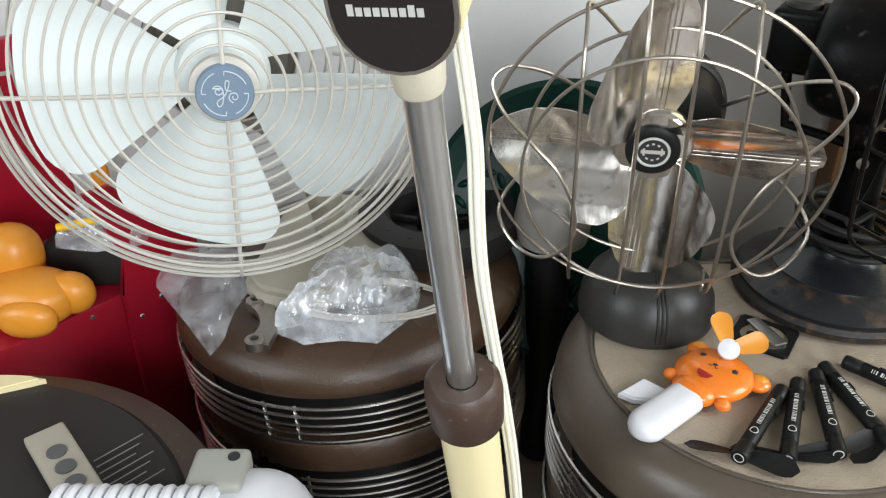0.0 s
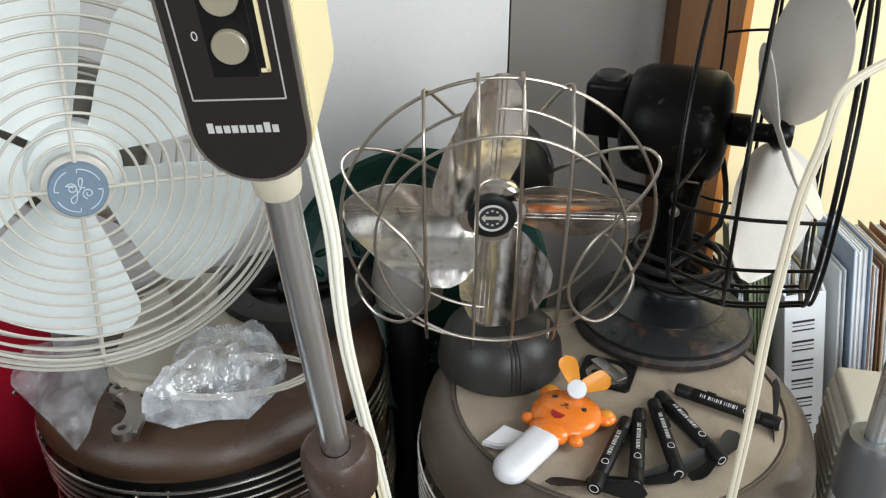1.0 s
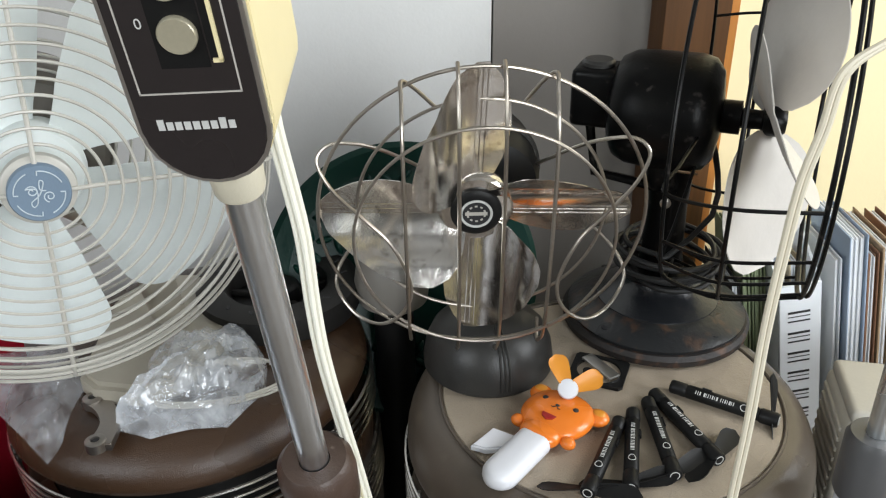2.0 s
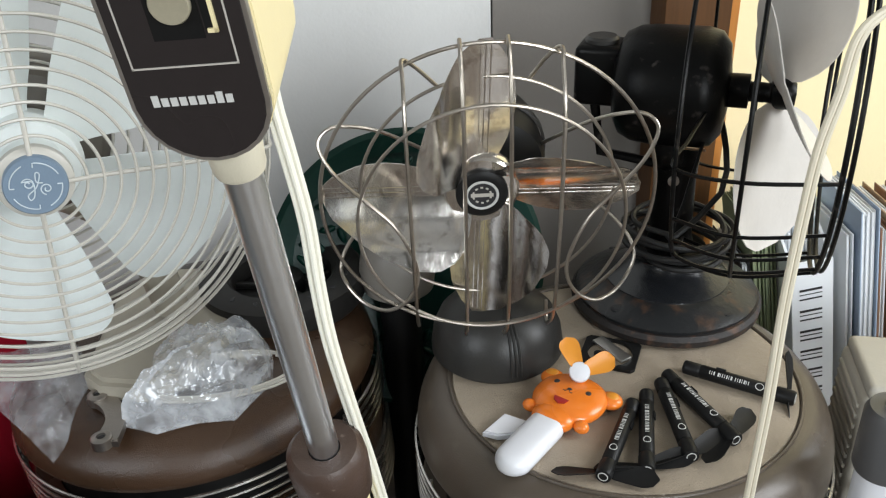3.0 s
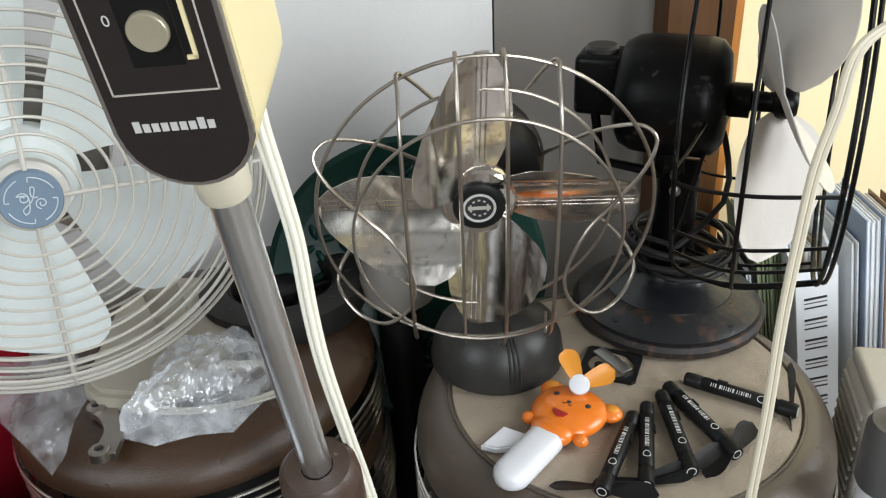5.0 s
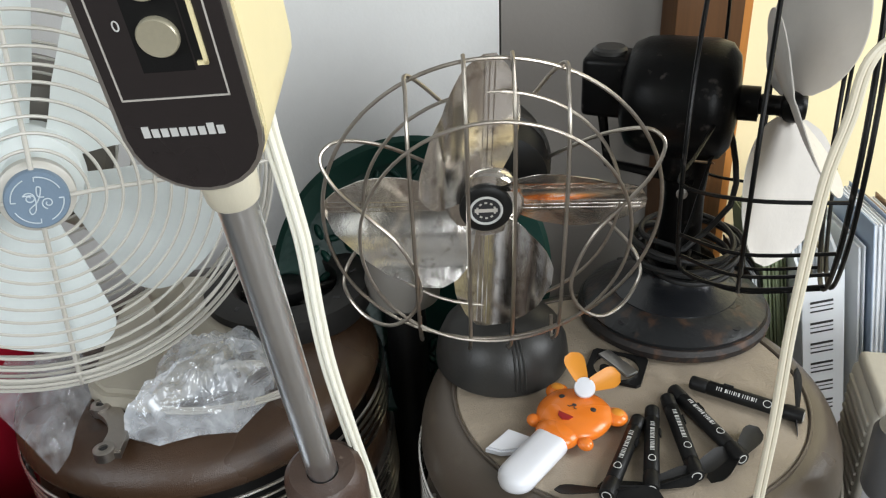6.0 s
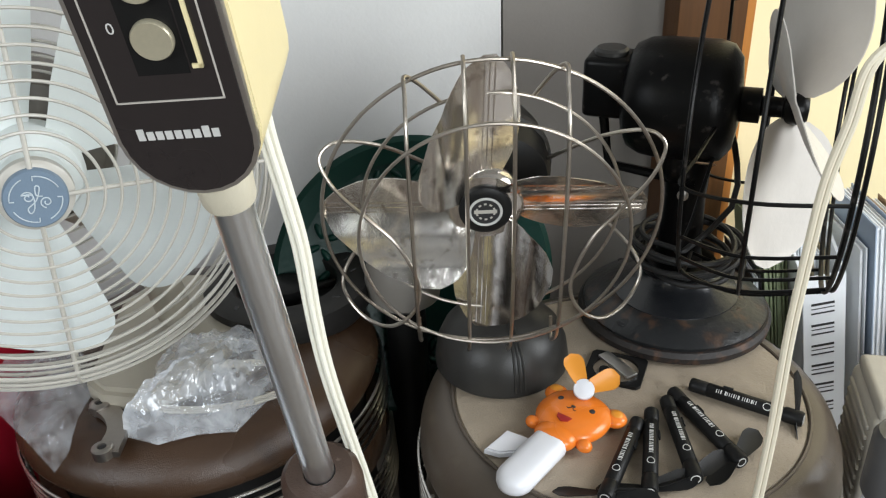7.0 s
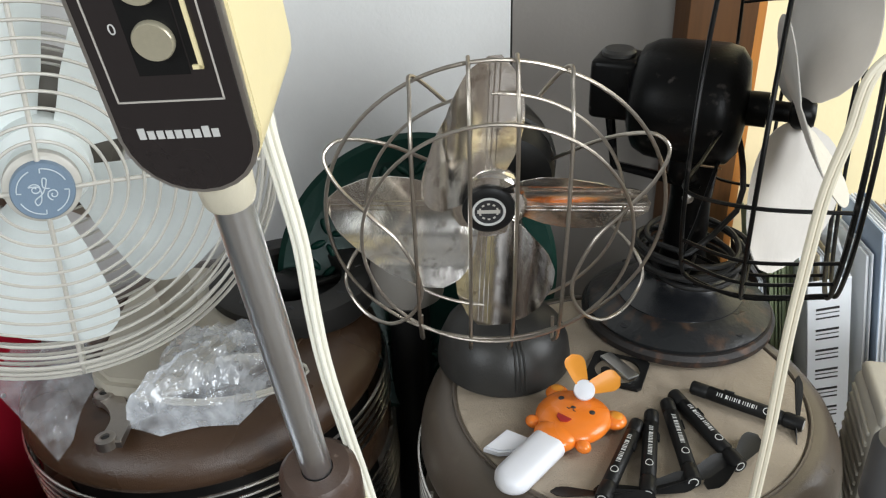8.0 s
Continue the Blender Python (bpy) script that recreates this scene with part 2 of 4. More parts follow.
RED = mat("red_enamel", (0.34, 0.007, 0.022), 0.35, grain=(40, 0.15), bump=(120, 0.1))
LIP = mat("red_mouth", (0.35, 0.02, 0.02), 0.4, grain=(100, 0.1), bump=None)
CHARCOAL = mat("charcoal_plastic", (0.017, 0.016, 0.015), 0.5, grain=(120, 0.15), bump=(600, 0.1), spec=0.35)
GREYBTN = mat("grey_button", (0.36, 0.36, 0.32), 0.5, grain=(100, 0.08), bump=None)
PALEGREY = mat("pale_grey_plastic", (0.2, 0.185, 0.165), 0.4, grain=(80, 0.08), bump=(300, 0.05))
MIDGREY = mat("mid_grey_plastic", (0.085, 0.085, 0.087), 0.4, grain=(80, 0.08), bump=(300, 0.05))
PAPER = mat("white_card", (0.80, 0.83, 0.86), 0.6, grain=(60, 0.04), bump=(200, 0.05))
BLUE_CARD = mat("pale_blue_card", (0.33, 0.41, 0.52), 0.6, grain=(50, 0.08), bump=(200, 0.05))
GREEN_CARD = mat("green_card", (0.31, 0.37, 0.22), 0.6, grain=(50, 0.12), bump=(200, 0.05))
CREAM_CARD = mat("cream_card", (0.60, 0.50, 0.33), 0.65, grain=(50, 0.1), bump=(200, 0.08))
LEATHER = mat("brown_book_cloth", (0.22, 0.11, 0.06), 0.55, grain=(80, 0.2), bump=(400, 0.2))
TAN_BOOK = mat("tan_book_cloth", (0.36, 0.25, 0.15), 0.6, grain=(80, 0.2), bump=(400, 0.2))
INK = mat("black_ink", (0.02, 0.02, 0.022), 0.6, grain=(100, 0.2), bump=None)
CASE = mat("cream_grey_case", (0.40, 0.375, 0.32), 0.45, grain=(80, 0.08), stain=(24, 0.3, (0.4, 0.36, 0.28)), bump=(300, 0.1))
# beige enamel darkened to stand for shade behind the blades
BEIGE_SHADED = mat("shaded_beige_enamel", (0.13, 0.115, 0.095), 0.5, grain=(80, 0.2), stain=(30, 0.35, (0.07, 0.06, 0.05)), bump=(300, 0.1))
CONE = mat("glossy_blue_black_enamel", (0.010, 0.011, 0.013), 0.24, grain=(70, 0.3), stain=(40, 0.3, (0.035, 0.026, 0.02)), bump=(200, 0.12), spec=0.5)
IRON = mat("dull_cast_iron", (0.40, 0.37, 0.34), 0.38, 1.0, grain=(150, 0.2), bump=(300, 0.2))
PRINT = mat("white_print", (0.55, 0.55, 0.53), 0.5, grain=(300, 0.15), bump=None)


def film(name, thin, thick):
    """Thin clear bag plastic, crinkled, from clear to milky where it is folded."""
    m = bpy.data.materials.new(name)
    m.use_nodes = True
    N, L = m.node_tree.nodes, m.node_tree.links
    N.remove(N["Principled BSDF"])
    tc = N.new("ShaderNodeTexCoord")
    warp = N.new("ShaderNodeTexNoise")
    warp.inputs["Scale"].default_value = 30
    L.new(tc.outputs["Object"], warp.inputs["Vector"])
    add = N.new("ShaderNodeVectorMath")
    add.operation = "MULTIPLY_ADD"
    L.new(warp.outputs["Color"], add.inputs[0])
    add.inputs[1].default_value = (0.015, 0.015, 0.015)
    L.new(tc.outputs["Object"], add.inputs[2])
    bumps = []
    for scale, dist in ((30, 0.010), (85, 0.005)):
        no = N.new("ShaderNodeTexNoise")
        no.inputs["Scale"].default_value, no.inputs["Detail"].default_value = scale, 1.5
        L.new(add.outputs[0], no.inputs["Vector"])
        mid, ridge = N.new("ShaderNodeMath"), N.new("ShaderNodeMath")
        mid.operation, ridge.operation = "SUBTRACT", "ABSOLUTE"
        mid.inputs[1].default_value = 0.5
        L.new(no.outputs["Fac"], mid.inputs[0])
        L.new(mid.outputs[0], ridge.inputs[0])
        b = N.new("ShaderNodeBump")
        b.inputs["Strength"].default_value, b.inputs["Distance"].default_value = 0.6, dist
        L.new(ridge.outputs[0], b.inputs["Height"])
        if bumps:
            L.new(bumps[-1].outputs[0], b.inputs["Normal"])
        bumps.append(b)
    clear, haze, gloss = N.new("ShaderNodeBsdfTransparent"), N.new("ShaderNodeBsdfDiffuse"), N.new("ShaderNodeBsdfGlossy")
    haze.inputs["Color"].default_value = (0.84, 0.88, 0.93, 1)
    gloss.inputs["Color"].default_value = (0.95, 0.97, 1, 1)
    gloss.inputs["Roughness"].default_value = 0.14
    for sh in (haze, gloss):
        L.new(bumps[-1].outputs[0], sh.inputs["Normal"])
    one, two = N.new("ShaderNodeMixShader"), N.new("ShaderNodeMixShader")
    one.inputs[0].default_value = 0.2
    L.new(haze.outputs[0], one.inputs[1])
    L.new(gloss.outputs[0], one.inputs[2])
    cloud = N.new("ShaderNodeTexNoise")
    cloud.inputs["Scale"].default_value, cloud.inputs["Detail"].default_value = 34, 5
    L.new(add.outputs[0], cloud.inputs["Vector"])
    span = N.new("ShaderNodeMapRange")
    span.inputs[1].default_value, span.inputs[2].default_value, span.inputs[3].default_value, span.inputs[4].default_value = 0.36, 0.66, thin, thick
    L.new(cloud.outputs["Fac"], span.inputs[0])
    L.new(span.outputs[0], two.inputs[0])
    L.new(clear.outputs[0], two.inputs[1])
    L.new(one.outputs[0], two.inputs[2])
    L.new(two.outputs[0], N["Material Output"].inputs[0])
    return m


BAG = film("clear_bag_film", 0.13, 0.52)
BAG_CLEAR = film("thin_clear_bag_film", 0.05, 0.26)

# ---- the room ----
WALL_Y = 1.30
solid("floor", box(-2.4, -2.2, -0.1, 2.6, 2.2, 0), FLOOR, "dark wooden floor under the fans", "floor", "structure")
solid("ceiling", box(-2.4, -2.2, 2.5, 2.6, 2.2, 2.6), CEILING, "unseen grey ceiling added to close the room", "ceiling", "structure")
solid("wall_white", plate([(-2.4, 1.42), (0.349, WALL_Y), (0.349, 1.42), (-2.4, 1.54)], 0, 2.5), WHITE_WALL, "white painted wall behind the fans", "wall", "structure")
# this stretch carries its shade in its colour
solid("wall_grey", plate([(0.352, WALL_Y), (0.60, 1.275), (0.60, 1.39), (0.352, 1.42)], 0, 2.5), SHADED_WALL, "wall beside the corner, its shade put into the grey colour", "wall", "structure")
solid("wall_cream", plate([(0.70, 1.36), (2.6, 1.30), (2.6, 1.42), (0.70, 1.48)], 0, 2.5), CREAM_WALL, "cream yellow wall beside the oak post", "wall", "structure")
# added wall out of view, shapes the light through its opening
solid("wall_back", join(box(-2.4, -2.3, 0, 0.2, -2.2, 2.5), box(1.5, -2.3, 0, 2.6, -2.2, 2.5), box(0.2, -2.3, 0, 1.5, -2.2, 0.8), box(0.2, -2.3, 2.1, 1.5, -2.2, 2.5)), ROOM_WALL, "unseen dark wall added behind, with an opening", "wall", "structure")


def wall_with_opening(name, x0, x1, y0, y1):
    bm = join(box(x0, -2.2, 0, x1, y0, 2.5), box(x0, y1, 0, x1, 1.6, 2.5), box(x0, y0, 0, x1, y1, 0.9), box(x0, y0, 2.2, x1, y1, 2.5))
    # side walls are added out of view to limit stray light
    solid(name, bm, ROOM_WALL, "unseen dark wall added at the side, with an opening", "wall", "structure")


# the left opening is invented to go with the fill lamp
wall_with_opening("wall_left", -2.4, -2.25, -1.4, -0.1)
wall_with_opening("wall_right", 2.45, 2.6, -0.5, 0.8)

# oak post of the opening
post = thing("trim", (0.67, 1.25, 0), "orange-brown varnished oak post at the wall's end", "post", kind="structure")
# left face of the post, shade painted in
part("post_face", box(0.592, 1.225, 0, 0.698, 1.34, 2.5, 0.004), OAK_SHADED, post, "inner oak face with its shade put into the colour")
part("post_edge", box(0.698, 1.245, 0, 0.722, 1.36, 2.5, 0.004), OAK, post)


# ---- fan-stool drums ----
def stool(name, cx, cy, ztop, R, rflat, drop, skin, top_skin, label, wires, band, tilt=0.0):
    t = thing(name, (cx, cy, 0), label, "stool fan")
    level = Matrix.Translation((cx, cy, 0))
    M = Matrix.Translation((cx, cy, ztop)) @ Matrix.Rotation(radians(-tilt), 4, "Y") @ Matrix.Translation((0, 0, -ztop))
    edge = []
    for k in range(9):
        a = k / 8 * math.pi / 2
        edge.append((rflat + (R - rflat) * math.sin(a), ztop - drop * (1 - math.cos(a))))
    zb = ztop - drop
    skirt = [(R, zb - 0.004), (R - 0.004, zb - 0.012), (R - 0.02, zb - 0.014)]
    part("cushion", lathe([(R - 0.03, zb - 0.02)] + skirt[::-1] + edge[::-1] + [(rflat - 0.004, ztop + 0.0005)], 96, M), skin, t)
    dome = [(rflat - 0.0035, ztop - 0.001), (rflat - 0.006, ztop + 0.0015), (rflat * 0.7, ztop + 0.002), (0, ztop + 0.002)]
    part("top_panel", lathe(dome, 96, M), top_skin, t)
    part("piping", ring(rflat - 0.002, 0.0022, ztop + 0.001, 96, 8, M), skin, t)
    part("drum", lathe([(0, 0.03), (R - 0.03, 0.03), (R - 0.03, zb - 0.016), (0, zb - 0.016)], 64, M), BLACK, t, "black inner drum")
    z = zb - 0.022
    for n, gap in wires:
        if n:
            for k in range(n):
                part("grille_wire", ring(R + 0.003, 0.0022, z - k * gap, 96, 6, M), CHROME_WIRE, t)
            for a in range(0, 12, 2):
                for da in (-0.085, 0.085):
                    x, y = (R - 0.0005) * math.cos(a * math.pi / 6 + da + 0.26), (R - 0.0005) * math.sin(a * math.pi / 6 + da + 0.26)
                    part("grille_strut", tube([(x, y, z + 0.002), (x, y, z - (n - 1) * gap - 0.002)], 0.0022, 6, m=M), CHROME_WIRE, t)
            z -= n * gap
        else:
            part("band", lathe([(R - 0.028, z), (R - 0.004, z), (R, z - 0.006), (R, z - gap + 0.006), (R - 0.004, z - gap), (R - 0.028, z - gap)], 96, M), band, t)
            z -= gap + 0.008
    part("foot_ring", lathe([(R - 0.04, 0), (R - 0.01, 0), (R - 0.008, 0.03), (R - 0.04, 0.03)], 64, level), band, t)
    return t


TOP = 0.386
stool("hassock_fan", 0.374, 0.80, TOP, 0.236, 0.198, 0.055, VINYL_SIDE, VINYL_TOP, "taupe vinyl stool fan with a pale tan seat panel", [(6, 0.012), (0, 0.05), (6, 0.012)], VINYL_SIDE)
BTOP = 0.378
stool("hassock_fan", -0.125, 1.037, BTOP, 0.235, 0.15, 0.05, BROWN, BROWN, "brown vinyl stool fan with chromed wire grille bands", [(5, 0.0125), (0, 0.045), (6, 0.0125)], BROWN, 3.0)

# ---- nickel-caged desk fan ----
SF = aim((0.216, 0.778, 0.637), (-0.155, -0.977, -0.15))
sf = thing("desk_fan", (0.25, 0.885, TOP), "vintage desk fan with polished blades and nickel wire cage", "fan")
BM = Matrix.Translation((0.25, 0.885, TOP))
part("base", lathe([(0, 0.0025), (0.076, 0.0025), (0.079, 0.006), (0.079, 0.014), (0.076, 0.034), (0.068, 0.052), (0.054, 0.067), (0.036, 0.077), (0.02, 0.082), (0.018, 0.2), (0, 0.2)], 64, BM), HAMMER, sf, "dark grey enamelled dome base")
for da in (-4, 0, 4):
    pts = []
    for r, z in [(0.0795, 0.012), (0.077, 0.034), (0.069, 0.052), (0.055, 0.067), (0.037, 0.0775)]:
        a = radians(-88 + da)
        pts.append((r * math.cos(a), r * math.sin(a), z))
    part("base_rib", tube(smooth_line(pts, 4), 0.0013, 6, m=BM), HAMMER, sf)
part("motor", lathe([(0, -0.17), (0.03, -0.168), (0.046, -0.155), (0.053, -0.13), (0.055, -0.075), (0.05, -0.06), (0.03, -0.052), (0.012, -0.05), (0.012, -0.034), (0, -0.034)], 48, SF @ Matrix.Translation((0.01, 0, 0))), BLACK, sf, "black motor housing")
part("motor_band", lathe([(0.0552, -0.105), (0.058, -0.103), (0.058, -0.093), (0.0552, -0.091)], 48, SF @ Matrix.Translation((0.01, 0, 0))), HAMMER, sf)
SH = SF @ Matrix.Translation((-0.006, 0.007, 0.010))
hub = part("hub", lathe([(0, -0.034), (0.036, -0.034), (0.038, -0.028), (0.037, -0.018), (0.034, -0.014), (0.026, -0.013), (0, -0.013)], 48, SH), ALU, sf, "polished spinner")
part("badge_ring", lathe([(0.0, -0.0135), (0.0255, -0.0135), (0.025, -0.009), (0.021, -0.0065), (0.0165, -0.0065), (0.0165, -0.009), (0, -0.009)], 48, SH), BLACK, hub, "glossy black hub cap")
part("badge", lathe([(0, -0.0088), (0.0162, -0.0088), (0.0162, -0.0072), (0, -0.0072)], 40, SH), INK, hub, "round badge with unreadable lettering")
part("badge_rim", ring(0.0148, 0.0013, -0.0068, 40, 8, SH), PRINT, hub, "silver badge rim")
marks = [box(-0.0108, -0.0019, -0.0073, 0.0108, 0.0019, -0.0069)]
for k in range(10):
    a = radians(20 + k * 36)
    marks.append(box(-0.0013, -0.0009, -0.0073, 0.0013, 0.0009, -0.0069, m=Matrix.Translation((0.0086 * math.cos(a), 0.0086 * math.sin(a), 0)) @ Matrix.Rotation(a + math.pi / 2, 4, "Z")))
bp = join(*marks)
bp.transform(SH)
part("badge_print", bp, PANEL_LINE, hub)


def lobed_blade(m, thick=0.0011, n=34):
    """A pressed blade along +x: a narrow flat leading side, and a broad trailing lobe near the hub that curls forward."""
    lobe = ((0.010, 0.004), (0.0125, 0.030), (0.018, 0.052), (0.027, 0.066), (0.042, 0.075), (0.061, 0.074), (0.092, 0.062), (0.114, 0.046), (0.139, 0.024), (0.1475, 0.0045))
    lead = ((0.010, 0.003), (0.020, 0.005), (0.033, 0.013), (0.052, 0.022), (0.072, 0.027), (0.089, 0.0285), (0.112, 0.026), (0.136, 0.0155), (0.1475, 0.0045))

    def width(table, r):
        for (r0, w0), (r1, w1) in zip(table, table[1:]):
            if r <= r1:
                return w0 + (w1 - w0) * (r - r0) / (r1 - r0)
        return table[-1][1]

    def section(table, c):
        return sum(width(table, min(0.1475, max(0.01, c + d))) for d in (-0.002, 0.0, 0.002)) / 3

    bm = bmesh.new()
    across, layers = 15, []
    for side in (0, 1):
        rows = []
        for i in range(n + 1):
            r = 0.010 + 0.1375 * (0.5 - 0.5 * math.cos(math.pi * i / n))
            up, down = section(lobe, r), section(lead, r)
            row = []
            for k in range(across):
                f = k / (across - 1) * 1.5 - 0.5
                w = up * f if f > 0 else down * f * 2
                pitch = radians(12 + 34 * max(0.0, min(1.0, w / 0.05)))
                back = -0.004 * max(0.0, f) * (1 - r / 0.15)
                row.append(bm.verts.new((r + back, w * math.cos(pitch * 0.8), w * math.sin(pitch * 0.8) + thick * side)))
            rows.append(row)
        layers.append(rows)
        for i in range(n):
            for k in range(across - 1):
                bm.faces.new((rows[i][k], rows[i][k + 1], rows[i + 1][k + 1], rows[i + 1][k]))
    lo, hi = layers
    edge = [(i, 0) for i in range(n)] + [(n, k) for k in range(across - 1)] + [(i, across - 1) for i in range(n, 0, -1)] + [(0, k) for k in range(across - 1, 0, -1)]
    for (i, k), (p, q) in zip(edge, edge[1:] + edge[:1]):
        bm.faces.new((lo[i][k], lo[p][q], hi[p][q], hi[i][k]))
    bm.transform(m)
    return bm


SB = SF @ Matrix.Translation((-0.006, 0.004, -0.012)) @ Matrix.Scale(1.05, 4)
for k in range(4):
    turn = Matrix.Rotation(radians(90 * k + 88), 4, "Z")
    b = part("blade", lobed_blade(SB @ turn), ALU, sf, "polished aluminium blade")
    for c in (-0.0045, 0.0, 0.0045):
        part("rib", tube([(0.034, c, 0.0008 + c * 0.18), (0.09, c, 0.0008 + c * 0.18), (0.143, c, 0.0008 + c * 0.18)], 0.0008, 5, m=SB @ turn), ALU, b)

WR = 0.0019
cage = part("cage", ring(0.160, WR, 0.0, 96, 8, SF), NICKEL, sf, "tarnished nickel wire cage")
part("front_ring", ring(0.123, WR * 0.9, 0.043, 80, 8, SF), NICKEL, cage)
part("rear_ring", ring(0.123, WR * 0.9, -0.012, 80, 8, SF), NICKEL, cage)
for u, tall in ((-0.074, 0.162), (-0.0245, 0.17), (0.0165, 0.17), (0.062, 0.162)):
    y0 = math.sqrt(0.160 ** 2 - u * u)
    outer = abs(u) > 0.05
    pts = [(u * 0.60, math.sqrt(0.123 ** 2 - (u * 0.6) ** 2), -0.0135), (u * 0.84, y0 * 0.96, -0.007), (u, y0 + 0.007, 0.004), (u, y0 - 0.004, 0.018), (u, y0 * 0.72, 0.041), (u, 0.0, 0.049), (u, -y0 * 0.72, 0.042), (u, -y0 - 0.002, 0.014), (u, -y0 - 0.011, 0.002)]
    if outer:
        pts += [(u * 1.02, -y0 - 0.008, -0.008), (u * 1.02, -y0 + 0.006, -0.012)]
    else:
        pts[0:3] = [(u, y0 + 0.006, 0.001)]
    part("upright_wire", tube(smooth_line(pts, 7), WR, 8, m=SF), NICKEL, cage)
for s in (-1, 1):
    pts = [(s * 0.055, 0.012, -0.075), (s * 0.1, 0.06, -0.035), (s * 0.135, 0.08, -0.012), (s * 0.151, 0.078, -0.001), (s * 0.154, 0.066, 0.006), (s * 0.140, 0.045, 0.018), (s * 0.112, 0.024, 0.034), (s * 0.089, 0.002, 0.042), (s * 0.073, -0.035, 0.046), (s * 0.072, -0.062, 0.046), (s * 0.084, -0.086, 0.044), (s * 0.104, -0.101, 0.038), (s * 0.126, -0.104, 0.022), (s * 0.143, -0.093, 0.006), (s * 0.149, -0.075, -0.004), (s * 0.138, -0.055, -0.02), (s * 0.105, -0.03, -0.045), (s * 0.06, -0.01, -0.075)]
    part("loop_wire", tube(smooth_line(pts, 6), WR, 8, m=SF), NICKEL, cage)
# ---- old black fan ----
of = thing("antique_fan", (0.487, 0.935, TOP), "antique black fan with rusty cast base and pale blades", "fan")
OM = Matrix.Translation((0.487, 0.935, TOP + 0.0022))
part("base_cone", lathe([(0.078, 0.0385), (0.0775, 0.0402), (0.066, 0.0462), (0.052, 0.0545), (0.042, 0.062), (0.04, 0.07), (0.034, 0.074), (0, 0.074)], 80, OM), CONE, of, "glossy blue-black base cone")
part("base", lathe([(0.0, 0.016), (0.112, 0.016), (0.1135, 0.022), (0.106, 0.027), (0.09, 0.034), (0.079, 0.039), (0.05, 0.04), (0, 0.04)], 80, OM), RUST, of, "worn cast base with rust patches")
part("base_rim", lathe([(0.0, 0.0), (0.112, 0.0), (0.119, 0.004), (0.12, 0.012), (0.116, 0.0175), (0.1122, 0.0178)], 80, OM), RUST_EDGE, of, "rusty base rim")
for a in (-68, -150, 20, 110):
    part("bolt_hole", lathe([(0, 0.0282), (0.0052, 0.0282), (0.0052, 0.0292), (0, 0.0292)], 16, OM @ Matrix.Translation((0.101 * math.cos(radians(a)), 0.101 * math.sin(radians(a)), 0))), INK, of)
part("collar", lathe([(0.0, 0.07), (0.046, 0.07), (0.05, 0.074), (0.046, 0.08), (0.03, 0.082), (0, 0.082)], 48, OM), JAPAN, of)
part("column", lathe([(0.0, 0.08), (0.030, 0.08), (0.026, 0.1), (0.024, 0.17), (0.026, 0.2), (0.026, 0.235), (0.018, 0.25), (0, 0.25)], 40, OM), JAPAN, of)
AX = Vector((0.85, -0.527, 0.0))
HUBP = Vector((0.567, 0.862, 0.680))
OF = aim(HUBP, AX)
part("motor", lathe([(0, -0.180), (0.045, -0.179), (0.058, -0.172), (0.065, -0.158), (0.067, -0.14), (0.067, -0.085), (0.063, -0.07), (0.05, -0.06), (0.02, -0.056), (0, -0.056)], 64, OF), JAPAN, of, "black enamelled motor body")
part("shaft_boss", lathe([(0, -0.058), (0.019, -0.058), (0.019, -0.036), (0.011, -0.035), (0.011, -0.02), (0, -0.02)], 32, OF), JAPAN, of)
gear = part("gearbox", box(-0.028, -0.034, -0.226, 0.028, 0.034, -0.172, 0.008, 3, OF @ Matrix.Translation((0, 0.012, 0))), JAPAN, of, "black oscillator gearbox")
part("gearbox_cap", lathe([(0, 0), (0.019, 0), (0.019, 0.004), (0.016, 0.007), (0, 0.007)], 32, OF @ Matrix.Translation((0, 0.046, -0.2)) @ Matrix.Rotation(-math.pi / 2, 4, "X")), HAMMER, gear)
part("oscillator_link", tube([OF @ v3(-0.005, -0.02, -0.205), OF @ v3(-0.005, -0.085, -0.195), OF @ v3(0, -0.095, -0.13), OF @ v3(0, -0.1, -0.095)], 0.006, 8), JAPAN, of)
part("neck_bracket", tube(smooth_line([OF @ v3(0, -0.055, -0.115), OF @ v3(0, -0.085, -0.115), (0.487, 0.935, 0.6)], 5), 0.018, 16), JAPAN, of)
part("screw", lathe([(0, 0), (0.0065, 0), (0.0065, 0.002), (0.005, 0.003), (0, 0.003)], 20, aim((0.468, 0.902, 0.572), (-0.25, -0.95, 0.1))), IRON, of)
part("name_plate", box(-0.012, -0.018, 0.0675, 0.012, 0.018, 0.0688, 0.0004, 1, OF @ Matrix.Translation((0, 0, -0.085)) @ Matrix.Rotation(radians(-115), 4, "Z") @ Matrix.Rotation(math.pi / 2, 4, "Y")), TAN_BOOK, of)
for k in range(4):
    part("blade", blade(0.012, 0.174, 0.05, 0.19, 38, 0.08, m=OF @ Matrix.Translation((0, 0, -0.005)), turn=90 * k - 21, lead=0.5, belly=0.6, n=20, twist=0.5), OLD_BLADE, of, "pale enamelled blade")
part("blade_hub", lathe([(0, -0.03), (0.010, -0.03), (0.011, -0.014), (0.017, -0.012), (0.017, 0.006), (0.012, 0.012), (0, 0.013)], 32, OF), JAPAN, of)
RINGS = ((-0.09, 0.19), (-0.028, 0.204), (0.055, 0.188))
ocage = part("cage", ring(RINGS[1][1], 0.0023, RINGS[1][0], 96, 8, OF), JAPAN, of, "black wire cage")
